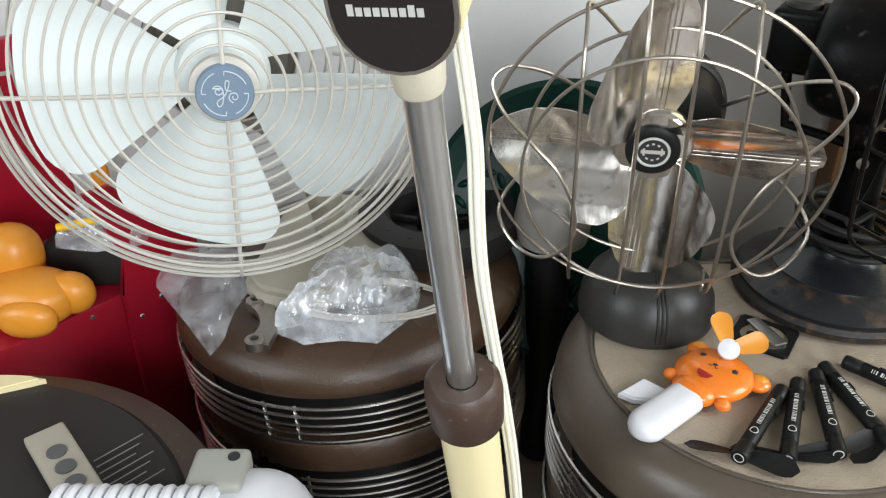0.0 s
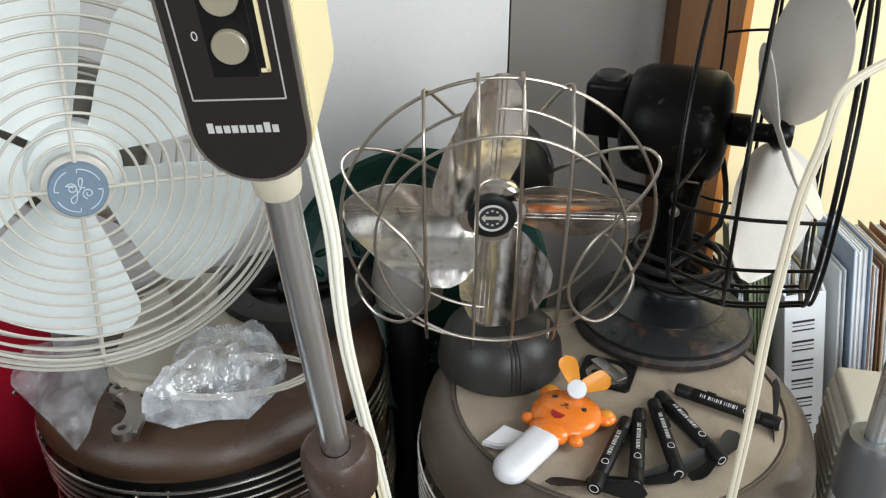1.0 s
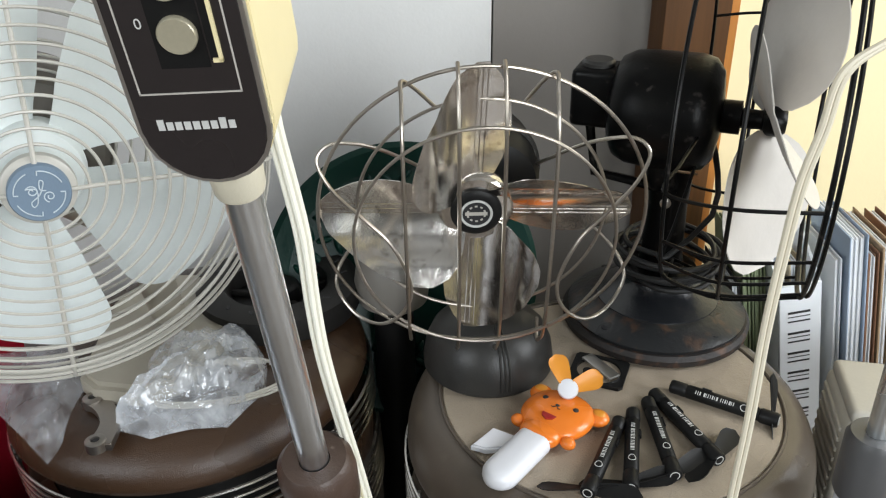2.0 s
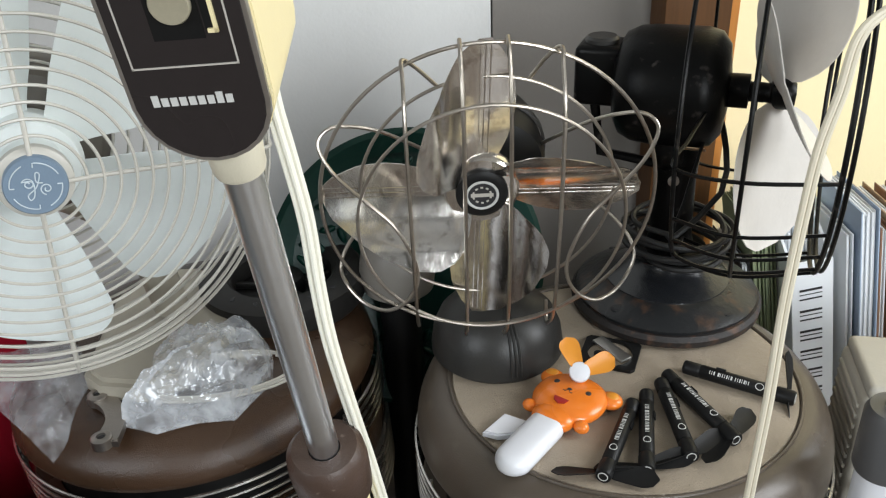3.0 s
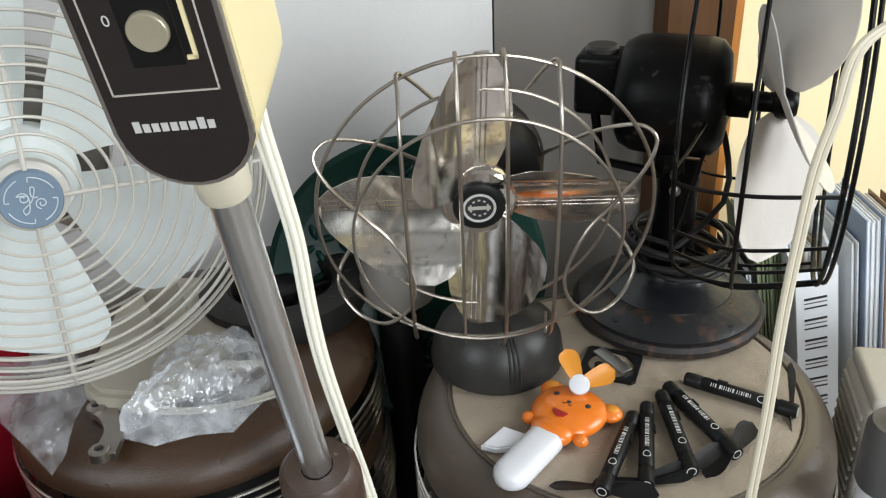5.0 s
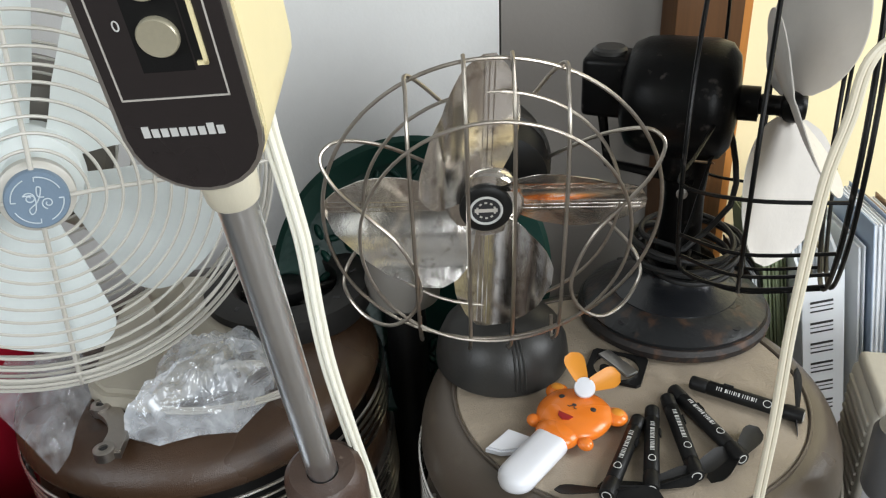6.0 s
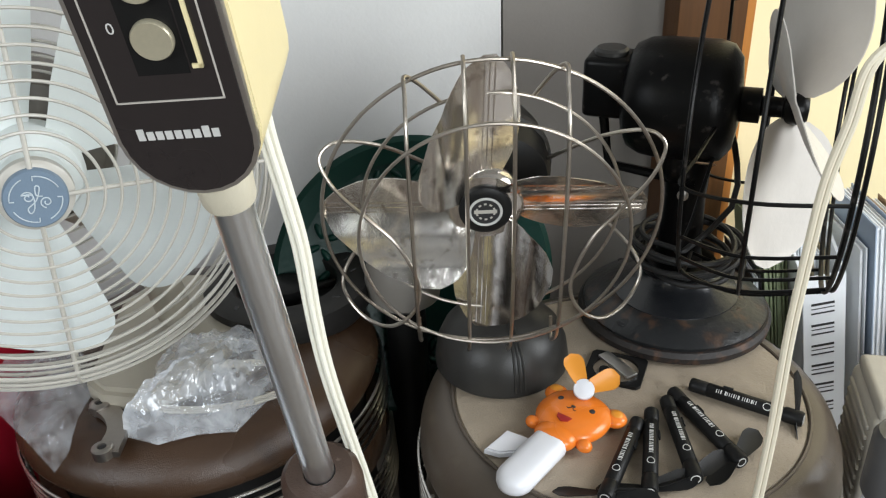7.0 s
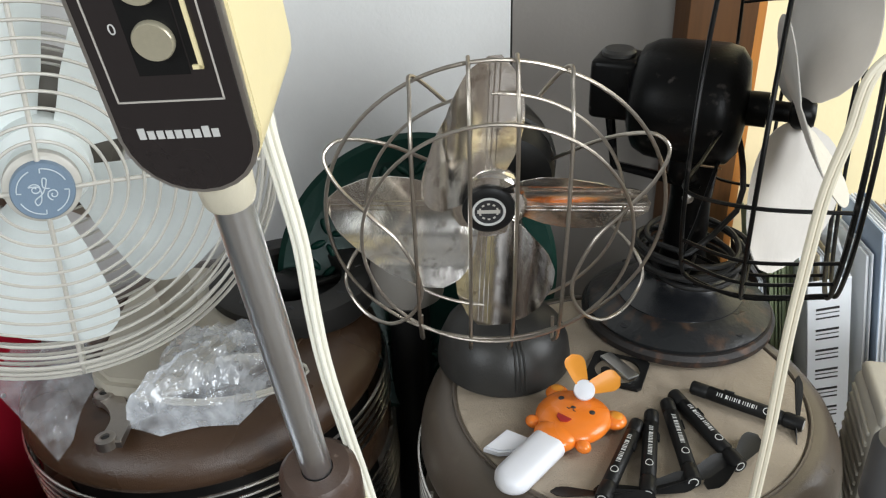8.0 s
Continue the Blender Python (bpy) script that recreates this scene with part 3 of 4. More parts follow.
part("rear_ring", ring(RINGS[0][1], 0.0023, RINGS[0][0], 96, 8, OF), JAPAN, ocage)
part("front_ring", ring(RINGS[2][1], 0.0027, RINGS[2][0], 96, 8, OF), JAPAN, ocage)
for r, z in ((0.1855, 0.0615),):
    part("front_ring", ring(r, 0.0024, z, 96, 8, OF), JAPAN, ocage)
for k, a in enumerate((186, 205, 217, 229, 243, 270, 312, 22, 62)):
    a = radians(a)
    c, d = math.cos(a), math.sin(a)
    pts = [(0.06 * c, 0.06 * d, -0.075), (0.13 * c, 0.13 * d, -0.085)] if k % 3 == 0 else []
    pts += [(r * c, r * d, z) for z, r in RINGS]
    part("cage_rib", tube(smooth_line(pts, 6), 0.002, 6, m=OF), JAPAN, ocage)
coil = []
for k in range(150):
    a = k * 0.24
    rr = 0.058 + 0.022 * noise.noise((k * 0.11, 0.3, 0)) + 0.008 * math.sin(k * 0.37)
    coil.append((0.487 + rr * math.cos(a), 0.93 + rr * math.sin(a), TOP + 0.082 + 0.00026 * k + 0.012 * noise.noise((k * 0.08, 5.1, 0))))
coil += [(0.53, 0.90, 0.55), (0.535, 0.91, 0.60), (0.525, 0.915, 0.64)]
part("flex", tube(smooth_line(coil, 2), 0.0036, 7), BLACK_CORD, of, "coiled black cloth flex")

# ---- white round fan ----
gf = thing("white_fan", (-0.14, 1.0, BTOP), "white vintage fan with fine wire guard and blue badge", "fan")
GF = aim((-0.1988, 0.8441, 0.6876), (0.2648, -0.9637, 0.0354))
gr = 0.0016
guard = part("guard", ring(0.2245, gr * 1.2, -0.011, 120, 6, GF), WHITE_WIRE, gf, "off-white concentric wire guard")
for k in range(11):
    r = 0.0435 + 0.0147 * k
    part("guard_ring", ring(r, gr, 0.030 - 0.026 * (r / 0.2) ** 2.2, 96, 6, GF), WHITE_WIRE, guard)
for r, z in ((0.205, 0.0025), (0.2155, -0.004), (0.226, -0.027), (0.226, -0.043), (0.2245, -0.059), (0.221, -0.075)):
    part("guard_ring", ring(r, gr * 1.2, z, 120, 6, GF), WHITE_WIRE, guard)
for k in range(9):
    part("rear_guard_ring", ring(0.206 - 0.0155 * k, gr, -0.082 - 0.0035 * k, 96, 6, GF), WHITE_WIRE, guard)
for a in (-6, 86.5, 179, 267):
    c, d = math.cos(radians(a)), math.sin(radians(a))
    pts = [(r * c, r * d, z) for r, z in ((0.026, 0.034), (0.06, 0.0265), (0.11, 0.020), (0.16, 0.0115), (0.205, 0.0), (0.2265, -0.014), (0.2285, -0.045), (0.222, -0.078), (0.12, -0.108))]
    part("guard_spoke", tube(smooth_line(pts, 5), 0.0023, 8, m=GF), WHITE_WIRE, guard)


def sector_blade(r0, r1, half, slope, m, turn, thick=0.0012, n=18, across=13):
    """A broad fan blade that fills a sector, with rounded outer corners; its leading edge stands forward."""
    bm = bmesh.new()
    layers = []
    for side in (0, 1):
        rows = []
        for i in range(n + 1):
            f = i / n
            r = r0 + (r1 - r0) * (1 - (1 - f) ** 1.6)
            f = (r - r0) / (r1 - r0)
            h = half * (0.84 + 0.16 * min(1, f * 3))
            if f > 0.74:
                h *= 0.52 + 0.48 * math.sqrt(max(0.0, 1 - ((f - 0.74) / 0.26) ** 2))
            row = []
            for k in range(across):
                a = radians(h * (2 * k / (across - 1) - 1))
                z = slope * (1 - 0.3 * f) * r * math.sin(a) - 0.006 * math.cos(a * 3) * f
                row.append(bm.verts.new((r * math.cos(a), r * math.sin(a), z + thick * side)))
            rows.append(row)
        layers.append(rows)
        for i in range(n):
            for k in range(across - 1):
                bm.faces.new((rows[i][k], rows[i][k + 1], rows[i + 1][k + 1], rows[i + 1][k]))
    lo, hi = layers
    edge = [(i, 0) for i in range(n)] + [(n, k) for k in range(across - 1)] + [(i, across - 1) for i in range(n, 0, -1)] + [(0, k) for k in range(across - 1, 0, -1)]
    for (i, k), (p, q) in zip(edge, edge[1:] + edge[:1]):
        bm.faces.new((lo[i][k], lo[p][q], hi[p][q], hi[i][k]))
    bm.transform(m @ Matrix.Rotation(radians(turn), 4, "Z"))
    return bm


for k in range(5):
    part("blade", sector_blade(0.034, 0.197, 31.5, 0.38, GF @ Matrix.Translation((0, 0, -0.041)), 72 * k + 36), WHITE_BLADE, gf, "white enamelled blade")
part("spinner", lathe([(0, -0.06), (0.046, -0.06), (0.047, -0.03), (0.043, -0.018), (0.03, -0.014), (0.026, -0.006), (0, -0.005)], 48, GF), WHITE_BLADE, gf)
part("badge_cup", lathe([(0.0, 0.016), (0.031, 0.016), (0.0335, 0.019), (0.033, 0.028), (0.029, 0.031), (0.0, 0.031)], 56, GF), WHITE_WIRE, gf)
badge = part("badge", lathe([(0, 0.030), (0.0272, 0.030), (0.0272, 0.0375), (0.026, 0.039), (0.0, 0.039)], 56, GF), BLUE_BADGE, gf, "slate blue round badge with pale scroll")
scroll = [tube([(0.0215 * math.cos(radians(a)), 0.0215 * math.sin(radians(a)), 0.0393) for a in range(s, s + 70, 5)] + [(0.0175 * math.cos(radians(s + 66)), 0.0175 * math.sin(radians(s + 66)), 0.0393)], 0.0006, 5, m=GF) for s in (20, 110, 200, 290)]
for sx, sy, ph in ((-0.006, 0.003, 0.4), (0.008, -0.004, 2.2)):
    scroll.append(tube([(sx + (0.0012 + 0.0044 * t) * math.cos(t * 8.5 + ph), sy + (0.0012 + 0.0044 * t) * math.sin(t * 8.5 + ph), 0.0393) for t in (i / 24 for i in range(25))], 0.0006, 5, m=GF))
scroll.append(tube(smooth_line([(-0.011, 0.006, 0.0393), (-0.002, 0.004, 0.0393), (-0.003, -0.008, 0.0393), (-0.007, -0.012, 0.0393), (-0.008, -0.007, 0.0393), (0.0, -0.001, 0.0393), (0.005, 0.010, 0.0393), (0.002, 0.012, 0.0393), (0.001, 0.004, 0.0393), (0.006, 0.002, 0.0393)], 6), 0.0006, 5, m=GF))
part("badge_scroll", join(*scroll), BADGE_LINE, badge)
# painted dark so the gaps between the blades look shaded
part("motor", lathe([(0, -0.24), (0.05, -0.238), (0.075, -0.22), (0.085, -0.19), (0.085, -0.12), (0.07, -0.1), (0.03, -0.095), (0.012, -0.06), (0, -0.06)], 56, GF), BEIGE_SHADED, gf, "beige motor housing with its shade put into the colour")
part("neck", tube(smooth_line([GF @ v3(0, -0.07, -0.17), (-0.16, 1.0, 0.55), (-0.14, 1.03, 0.42)], 6), 0.022, 16), BEIGE, gf)
part("foot", plate([(-0.235, 0.93), (-0.215, 0.905), (-0.16, 0.885), (-0.12, 0.90), (-0.045, 1.02), (-0.05, 1.05), (-0.11, 1.15), (-0.16, 1.16), (-0.22, 1.1)], BTOP + 0.0022, BTOP + 0.028, bevel=0.007), BEIGE, gf, "beige flat foot with a dark hole")
part("foot_hole", lathe([(0, 0), (0.006, 0), (0.006, 0.001), (0, 0.001)], 20, Matrix.Translation((-0.185, 0.955, BTOP + 0.0282))), INK, gf)

# ---- stand fan with control panel ----
A = Vector((0.0124, 0.505, 0.797))
B = Vector((0.0334, 0.56, 0.563))
UP = (A - B).normalized()
pf = thing("pedestal_fan", (0.0334 + 0.0505, 0.56 + 0.1323, 0), "cream stand fan with a chrome pole and dark control panel", "fan")
foot = B - UP * (B.z / UP.z)
X = Vector((1, 0, 0.0895)).normalized()
Yf = UP.cross(X).normalized()
PFM = Matrix((X, Yf, UP)).transposed().to_4x4()
PM = Matrix.Translation(A) @ PFM
part("pole", lathe([(0, -0.3), (0.0114, -0.3), (0.0114, 0.02), (0, 0.02)], 32, PM), CHROME, pf, "chrome pole")
LB = (A - B).length + 0.012
part("height_collar", lathe([(0.0122, -LB), (0.025, -LB + 0.001), (0.030, -LB - 0.005), (0.0312, -LB - 0.018), (0.030, -LB - 0.05), (0.027, -LB - 0.055), (0.0, -LB - 0.055), (0.0, -LB - 0.02), (0.0122, -LB - 0.01)], 48, PM), BROWN_TRIM, pf, "scuffed brown locking collar")
part("collar_screw", lathe([(0, 0), (0.003, 0), (0.0028, 0.0015), (0, 0.0015)], 14, PM @ Matrix.Translation((-0.006, -0.02, -LB - 0.002))), INK, pf)
LF = (A - foot).length
part("stand_tube", lathe([(0, -LB - 0.054), (0.0245, -LB - 0.054), (0.0245, -LF + 0.012), (0, -LF + 0.012)], 40, PM), CREAM, pf, "cream stand tube")
part("neck", lathe([(0, 0.010), (0.0138, 0.010), (0.0148, 0.013), (0.0156, 0.025), (0.0165, 0.05), (0, 0.05)], 40, PM), NECK, pf, "yellowed neck")
HM = PM @ Matrix.Rotation(radians(-12), 4, "Z") @ Matrix.Translation((-0.003, 0, 0))


def panel_outline(half, z0, z1, n=12):
    pts = [(half, z1), (-half, z1)][::-1]
    arc = [(half * math.cos(a), z0 + half - half * math.sin(a)) for a in (math.pi * k / n for k in range(n + 1))]
    return pts + arc


def upright(outline, y0, y1, bevel=0.0):
    """A slab in the x-z plane between two depths, front at y0."""
    return plate(outline, -y1, -y0, HM @ Matrix.Rotation(math.pi / 2, 4, "X"), bevel)


house = part("control_housing", upright(panel_outline(0.0345, 0.030, 0.30), -0.016, 0.075, 0.004), CREAM, pf, "cream control housing")
part("panel_rim", upright(panel_outline(0.0340, 0.0305, 0.30), -0.0200, -0.0155, 0.0006), STEEL, pf)
panel = part("panel", upright(panel_outline(0.0316, 0.033, 0.30), -0.0208, -0.018, 0.0006), PANEL, pf, "dark brown control panel")


def on_panel(x0, z0, x1, z1, y0=-0.0213, y1=-0.0203, bevel=0.0):
    return box(x0, y0, z0, x1, y1, z1, bevel, 1, HM)


part("panel_line", join(on_panel(-0.0265, 0.086, 0.0245, 0.0868), on_panel(-0.0265, 0.086, -0.0257, 0.30), on_panel(0.0237, 0.086, 0.0245, 0.30)), PANEL_LINE, panel)
for k in range(9):
    part("maker_mark", on_panel(-0.0225 + 0.0045 * k, 0.0655, -0.0225 + 0.0045 * k + 0.0034, 0.0655 + (0.0062 if k in (0, 7) else 0.0046)), PRINT, panel)
part("knob_recess", on_panel(-0.0115, 0.1, 0.0125, 0.3, -0.0211, -0.0202), BLACK, panel)
for z in (0.118, 0.1445, 0.171):
    part("knob", lathe([(0, 0), (0.0094, 0), (0.0094, 0.003), (0.0088, 0.0038), (0, 0.0034)], 40, HM @ Matrix.Translation((0.001, -0.0208, z)) @ Matrix.Rotation(math.pi / 2, 4, "X")), GOLD, panel, "round champagne metal push knob")
part("slider_slot", on_panel(0.0135, 0.104, 0.0175, 0.3, -0.0214, -0.0202), BLACK, panel)
part("slider_trim", join(on_panel(0.0175, 0.103, 0.0193, 0.3, -0.0225, -0.0202), on_panel(0.0145, 0.103, 0.0193, 0.105, -0.0225, -0.0202)), CREAM, panel)
for txt, z in (("0", 0.121), ("1", 0.147)):
    cu = bpy.data.curves.new("digit", "FONT")
    cu.body, cu.size, cu.align_x = txt, 0.0075, "CENTER"
    cu.extrude = 0.0002
    ob = new("digit_tmp", cu)
    me = bpy.data.meshes.new_from_object(ob.evaluated_get(bpy.context.evaluated_depsgraph_get()))
    bpy.data.objects.remove(ob)
    bm = bmesh.new()
    bm.from_mesh(me)
    bm.transform(HM @ Matrix.Translation((-0.0165, -0.0207, z)) @ Matrix.Rotation(math.pi / 2, 4, "X"))
    part("digit", bm, PRINT, panel)
cord_pts = [(0.020, 0.54, 0.90), (0.030, 0.543, 0.85), (0.033, 0.545, 0.822), (0.038, 0.55, 0.786), (0.043, 0.557, 0.742), (0.045, 0.565, 0.686), (0.049, 0.57, 0.635), (0.059, 0.577, 0.566), (0.07, 0.585, 0.497), (0.082, 0.6, 0.40), (0.1, 0.62, 0.2), (0.12, 0.64, 0.01)]
for k, off in enumerate((-0.0036, 0.0, 0.0036)):
    part("flex", tube(smooth_line([(x + off, y + abs(off), z) for x, y, z in cord_pts], 5), 0.0021, 8), CORD, pf, "white mains flex")

# ---- hanging ivory flex and second stand ----
hang = [(0.56, 0.52, 0.90), (0.48, 0.505, 0.888), (0.43, 0.5, 0.878), (0.398, 0.5, 0.867), (0.375, 0.5, 0.850), (0.369, 0.5, 0.815), (0.3615, 0.5, 0.779), (0.3585, 0.5, 0.732), (0.3565, 0.5, 0.669), (0.3575, 0.5, 0.586), (0.356, 0.5, 0.497), (0.354, 0.5, 0.35), (0.36, 0.5, 0.15), (0.37, 0.5, 0.004)]
hc = thing("hanging_cord", (0.37, 0.5, 0), "ivory twin flex hanging in front of the stool", "cord")
for off in (-0.0021, 0.0021):
    part("strand", tube(smooth_line([(x + off, y, z) for x, y, z in hang], 6), 0.0023, 8), CORD_OLD, hc)

ps = thing("pole_stand", (0.567, 0.6, 0), "chrome pole stand with a grey collar and white tube", "stand")
PSM = Matrix.Translation((0.567, 0.6, 0))
part("pole", lathe([(0, 0.3), (0.0105, 0.3), (0.0105, 0.80), (0, 0.80)], 32, PSM), CHROME, ps)
part("collar", lathe([(0, 0.38), (0.026, 0.38), (0.028, 0.385), (0.028, 0.448), (0.024, 0.456), (0.0108, 0.456), (0.0108, 0.44), (0, 0.44)], 40, PSM), MIDGREY, ps, "grey plastic collar")
part("tube", lathe([(0, 0.0), (0.023, 0.0), (0.023, 0.38), (0, 0.38)], 40, PSM), WHITE, ps, "white stand tube")

# ---- toy hand fan ----
toy = thing("hand_fan", (0.27, 0.73, TOP), "orange bear-faced hand fan with white handle lying flat", "toy fan")
TM = Matrix.Translation((0.2935, 0.7475, TOP + 0.0022)) @ Matrix.Rotation(radians(41), 4, "Z")


def blob(cx, cy, cz, rx, ry, rz, m, power=1.0, seg=24):
    bm = bmesh.new()
    bmesh.ops.create_uvsphere(bm, u_segments=seg, v_segments=seg // 2, radius=1)
    for v in bm.verts:
        v.co = Vector([math.copysign(abs(c) ** power, c) for c in v.co])
    bm.transform(m @ Matrix.Translation((cx, cy, cz)) @ Matrix.Diagonal((rx, ry, rz, 1)))
    return bm


head = part("head", join(blob(0.004, 0, 0.014, 0.038, 0.040, 0.0138, TM, 0.9, 32), blob(-0.030, 0.0, 0.012, 0.018, 0.024, 0.0115, TM, 0.9)), ORANGE, toy, "orange rounded head")
for s in (-1, 1):
    part("ear", join(blob(0.028, s * 0.036, 0.012, 0.0125, 0.0135, 0.008, TM)), ORANGE, toy)
    part("ear_hollow", blob(0.029, s * 0.037, 0.0175, 0.007, 0.008, 0.0035, TM, 1.0, 16), ORANGE_SOFT, toy)
    part("paw", blob(-0.026, s * 0.031, 0.011, 0.0075, 0.009, 0.007, TM, 1.0, 16), ORANGE, toy)
    part("eye", blob(0.009, s * 0.019, 0.0262, 0.0034, 0.0034, 0.0016, TM, 1.0, 14), INK, head)
part("muzzle_mark", join(blob(0.003, 0.0, 0.0278, 0.0018, 0.0028, 0.001, TM, 1.0, 12), tube([TM @ v3(0.002, 0, 0.028), TM @ v3(-0.002, 0.003, 0.028), TM @ v3(-0.0015, 0.0055, 0.0278)], 0.0005, 5), tube([TM @ v3(0.002, 0, 0.028), TM @ v3(-0.002, -0.003, 0.028), TM @ v3(-0.0015, -0.0055, 0.0278)], 0.0005, 5)), INK, head)
part("mouth", plate([(-0.0135, 0.0085), (-0.0135, -0.0085), (-0.019, -0.0065), (-0.0222, 0.0), (-0.019, 0.0065)], 0.0250, 0.0272, TM), LIP, head)


def pill(x0, x1, layers, m, n=20):
    """A round-ended bar along x, its half width and height given layer by layer."""
    bm = bmesh.new()
    loops = []
    for r, z in layers:
        pts = [(x0 + r * math.cos(a), r * math.sin(a)) for a in (math.pi / 2 + math.pi * k / n for k in range(n + 1))]
        pts += [(x1 + 0.4 * r * math.cos(a), r * math.sin(a)) for a in (-math.pi / 2 + math.pi * k / n for k in range(n + 1))]
        loops.append([bm.verts.new((x, y, z)) for x, y in pts])
    for lo, hi in zip(loops, loops[1:]):
        for k in range(len(lo)):
            bm.faces.new((lo[k], lo[(k + 1) % len(lo)], hi[(k + 1) % len(lo)], hi[k]))
    bm.faces.new(loops[0][::-1])
    bm.faces.new(loops[-1])
    bm.transform(m)
    return bm


part("handle", pill(-0.104, -0.042, ((0.014, 0.0), (0.018, 0.003), (0.0192, 0.008), (0.0188, 0.013), (0.0172, 0.0165), (0.0145, 0.0188), (0.0105, 0.0201), (0.005, 0.0207)), TM), WHITE, toy, "white rounded handle", 60)
part("clip", join(plate([(-0.046, 0.0195), (-0.05, 0.048), (-0.088, 0.05), (-0.084, 0.034), (-0.07, 0.0195)], 0.002, 0.009, TM, 0.002)), WHITE, toy, "white flap beside the handle")
part("spindle", tube([TM @ v3(0.024, 0, 0.02), TM @ v3(0.025, 0.001, 0.034)], 0.0045, 12), WHITE, toy)
HB = aim(TM @ v3(0.025, 0.001, 0.036), (-0.2, -0.62, 0.76))
part("propeller_cap", lathe([(0, -0.003), (0.0108, -0.003), (0.0116, 0.0), (0.0108, 0.003), (0.005, 0.0042), (0, 0.0044)], 32, HB), WHITE, toy, "white propeller cap")
for a in (112, 24):
    part("propeller_blade", blade(0.008, 0.041, 0.014, 0.023, 14, 0.1, 0.0012, HB, a, 0.5, 0.62, 10), ORANGE_SOFT, toy, "amber soft propeller blade")

# ---- pen-shaped fans ----
GROUP = "pen fans on the stool"
PR = 0.0079
pen = thing("pen_fan", (0, 0, 0), "black pen-shaped pocket fan with white lettering bars", "pocket fan", GROUP)
RY = Matrix.Rotation(math.pi / 2, 4, "Y")
part("barrel", lathe([(0, 0), (0.0064, 0), (0.0077, 0.0014), (PR, 0.004), (PR, 0.018), (0.0074, 0.0186), (0.0074, 0.0196), (PR, 0.0202), (PR, 0.098), (0.0073, 0.0988), (0.0073, 0.1), (0, 0.1)], 28, RY), BLACK, pen)
part("switch", box(0.035, -0.0025, 0, 0.046, 0.0025, 0.0022, 0.0008, 2, Matrix.Rotation(radians(-70), 4, "X") @ Matrix.Translation((0, 0, PR - 0.0005))), BLACK, pen)
part("head", lathe([(0, 0.1005), (0.0074, 0.1005), (0.0084, 0.103), (0.0084, 0.118), (0.0075, 0.1212), (0, 0.1212)], 28, RY), BLACK, pen)
bars = []
for k in range(10):
    bars.append(box(0.030 + 0.0047 * k, -0.0021, PR - 0.0006, 0.0308 + 0.0047 * k + 0.0005 * (k % 3), 0.0021, PR + 0.00012))
    if k % 4 != 1:
        bars.append(box(0.0325 + 0.0047 * k, -0.0021, PR - 0.0006, 0.0331 + 0.0047 * k, 0.0021, PR + 0.00012))
bars.append(tube([(0.0845 + 0.0042 * math.cos(a), 0.0036 * math.sin(a), PR - 0.0002 - 0.9 * (0.0036 * math.sin(a)) ** 2 / (2 * PR)) for a in (2 * math.pi * k / 18 for k in range(18))], 0.0005, 5, True))
part("lettering", join(*bars), PRINT, pen, "white lettering bars and ring")
part("end_ring", ring(0.0046, 0.0005, 0.1214, 20, 5, RY), PRINT, pen)
pen_pairs = [((0.363, 0.735), (0.289, 0.633), (165, -25)), ((0.383, 0.747), (0.333, 0.628), (170, 5)), ((0.406, 0.762), (0.385, 0.637), (185, 20)), ((0.418, 0.774), (0.440, 0.654), (215, 40)), ((0.443, 0.782), (0.525, 0.706), (62, -118))]
for n, ((x0, y0), (x1, y1), leaves) in enumerate(pen_pairs):
    a = math.atan2(y1 - y0, x1 - x0)
    pm = Matrix.Translation((x0, y0, TOP + 0.0021 + PR)) @ Matrix.Rotation(a, 4, "Z") @ Matrix.Rotation(radians(40 if n == 4 else 0), 4, "X")
    one = copy_thing(pen, pm)
    for turn in leaves:
        tilt = Matrix.Translation((0.114, 0, -0.0010)) @ Matrix.Rotation(radians(turn) - a, 4, "Z") @ Matrix.Rotation(radians(58 if n == 4 else 8), 4, "X")
        pb = part("soft_blade", blade(0.006, 0.052, 0.012, 0.022, 18, 0.06, 0.0009, tilt, 0, 0.5, 0.6, 8), BLACK, pen)
        pb.parent = one
        pb.matrix_parent_inverse = Matrix.Identity(4)
for o in (*pen.children_recursive, pen):
    bpy.data.objects.remove(o)

# ---- small square part on the stool ----
sq = thing("motor_bracket", (0.375, 0.832, TOP), "small black square frame with a steel tongue lying flat", "fan part")
QM = Matrix.Translation((0.3745, 0.833, TOP + 0.0022)) @ Matrix.Rotation(radians(-32), 4, "Z")
bm = bmesh.new()
n = 40
inn = [(0.0262 * math.cos(2 * math.pi * k / n), 0.0262 * math.sin(2 * math.pi * k / n)) for k in range(n)]
far = []
for x, y in inn:
    s = min(0.033 / max(1e-6, abs(x)), 0.029 / max(1e-6, abs(y)))
    far.append((x * s, y * s))
lay = [[bm.verts.new((x, y, z)) for x, y in pts] for pts, z in ((inn, 0), (inn, 0.004), (far, 0.004), (far, 0))]
for q in range(4):
    for k in range(n):
        bm.faces.new((lay[q][k], lay[q][(k + 1) % n], lay[(q + 1) % 4][(k + 1) % n], lay[(q + 1) % 4][k]))
bm.transform(QM)
part("frame", bm, BLACK, sq)
part("tongue", box(-0.008, -0.022, 0.0042, 0.008, 0.03, 0.0075, 0.0012, 2, QM @ Matrix.Translation((0.004, 0.002, 0)) @ Matrix.Rotation(radians(52), 4, "Z")), STEEL, sq, "bright steel tongue")
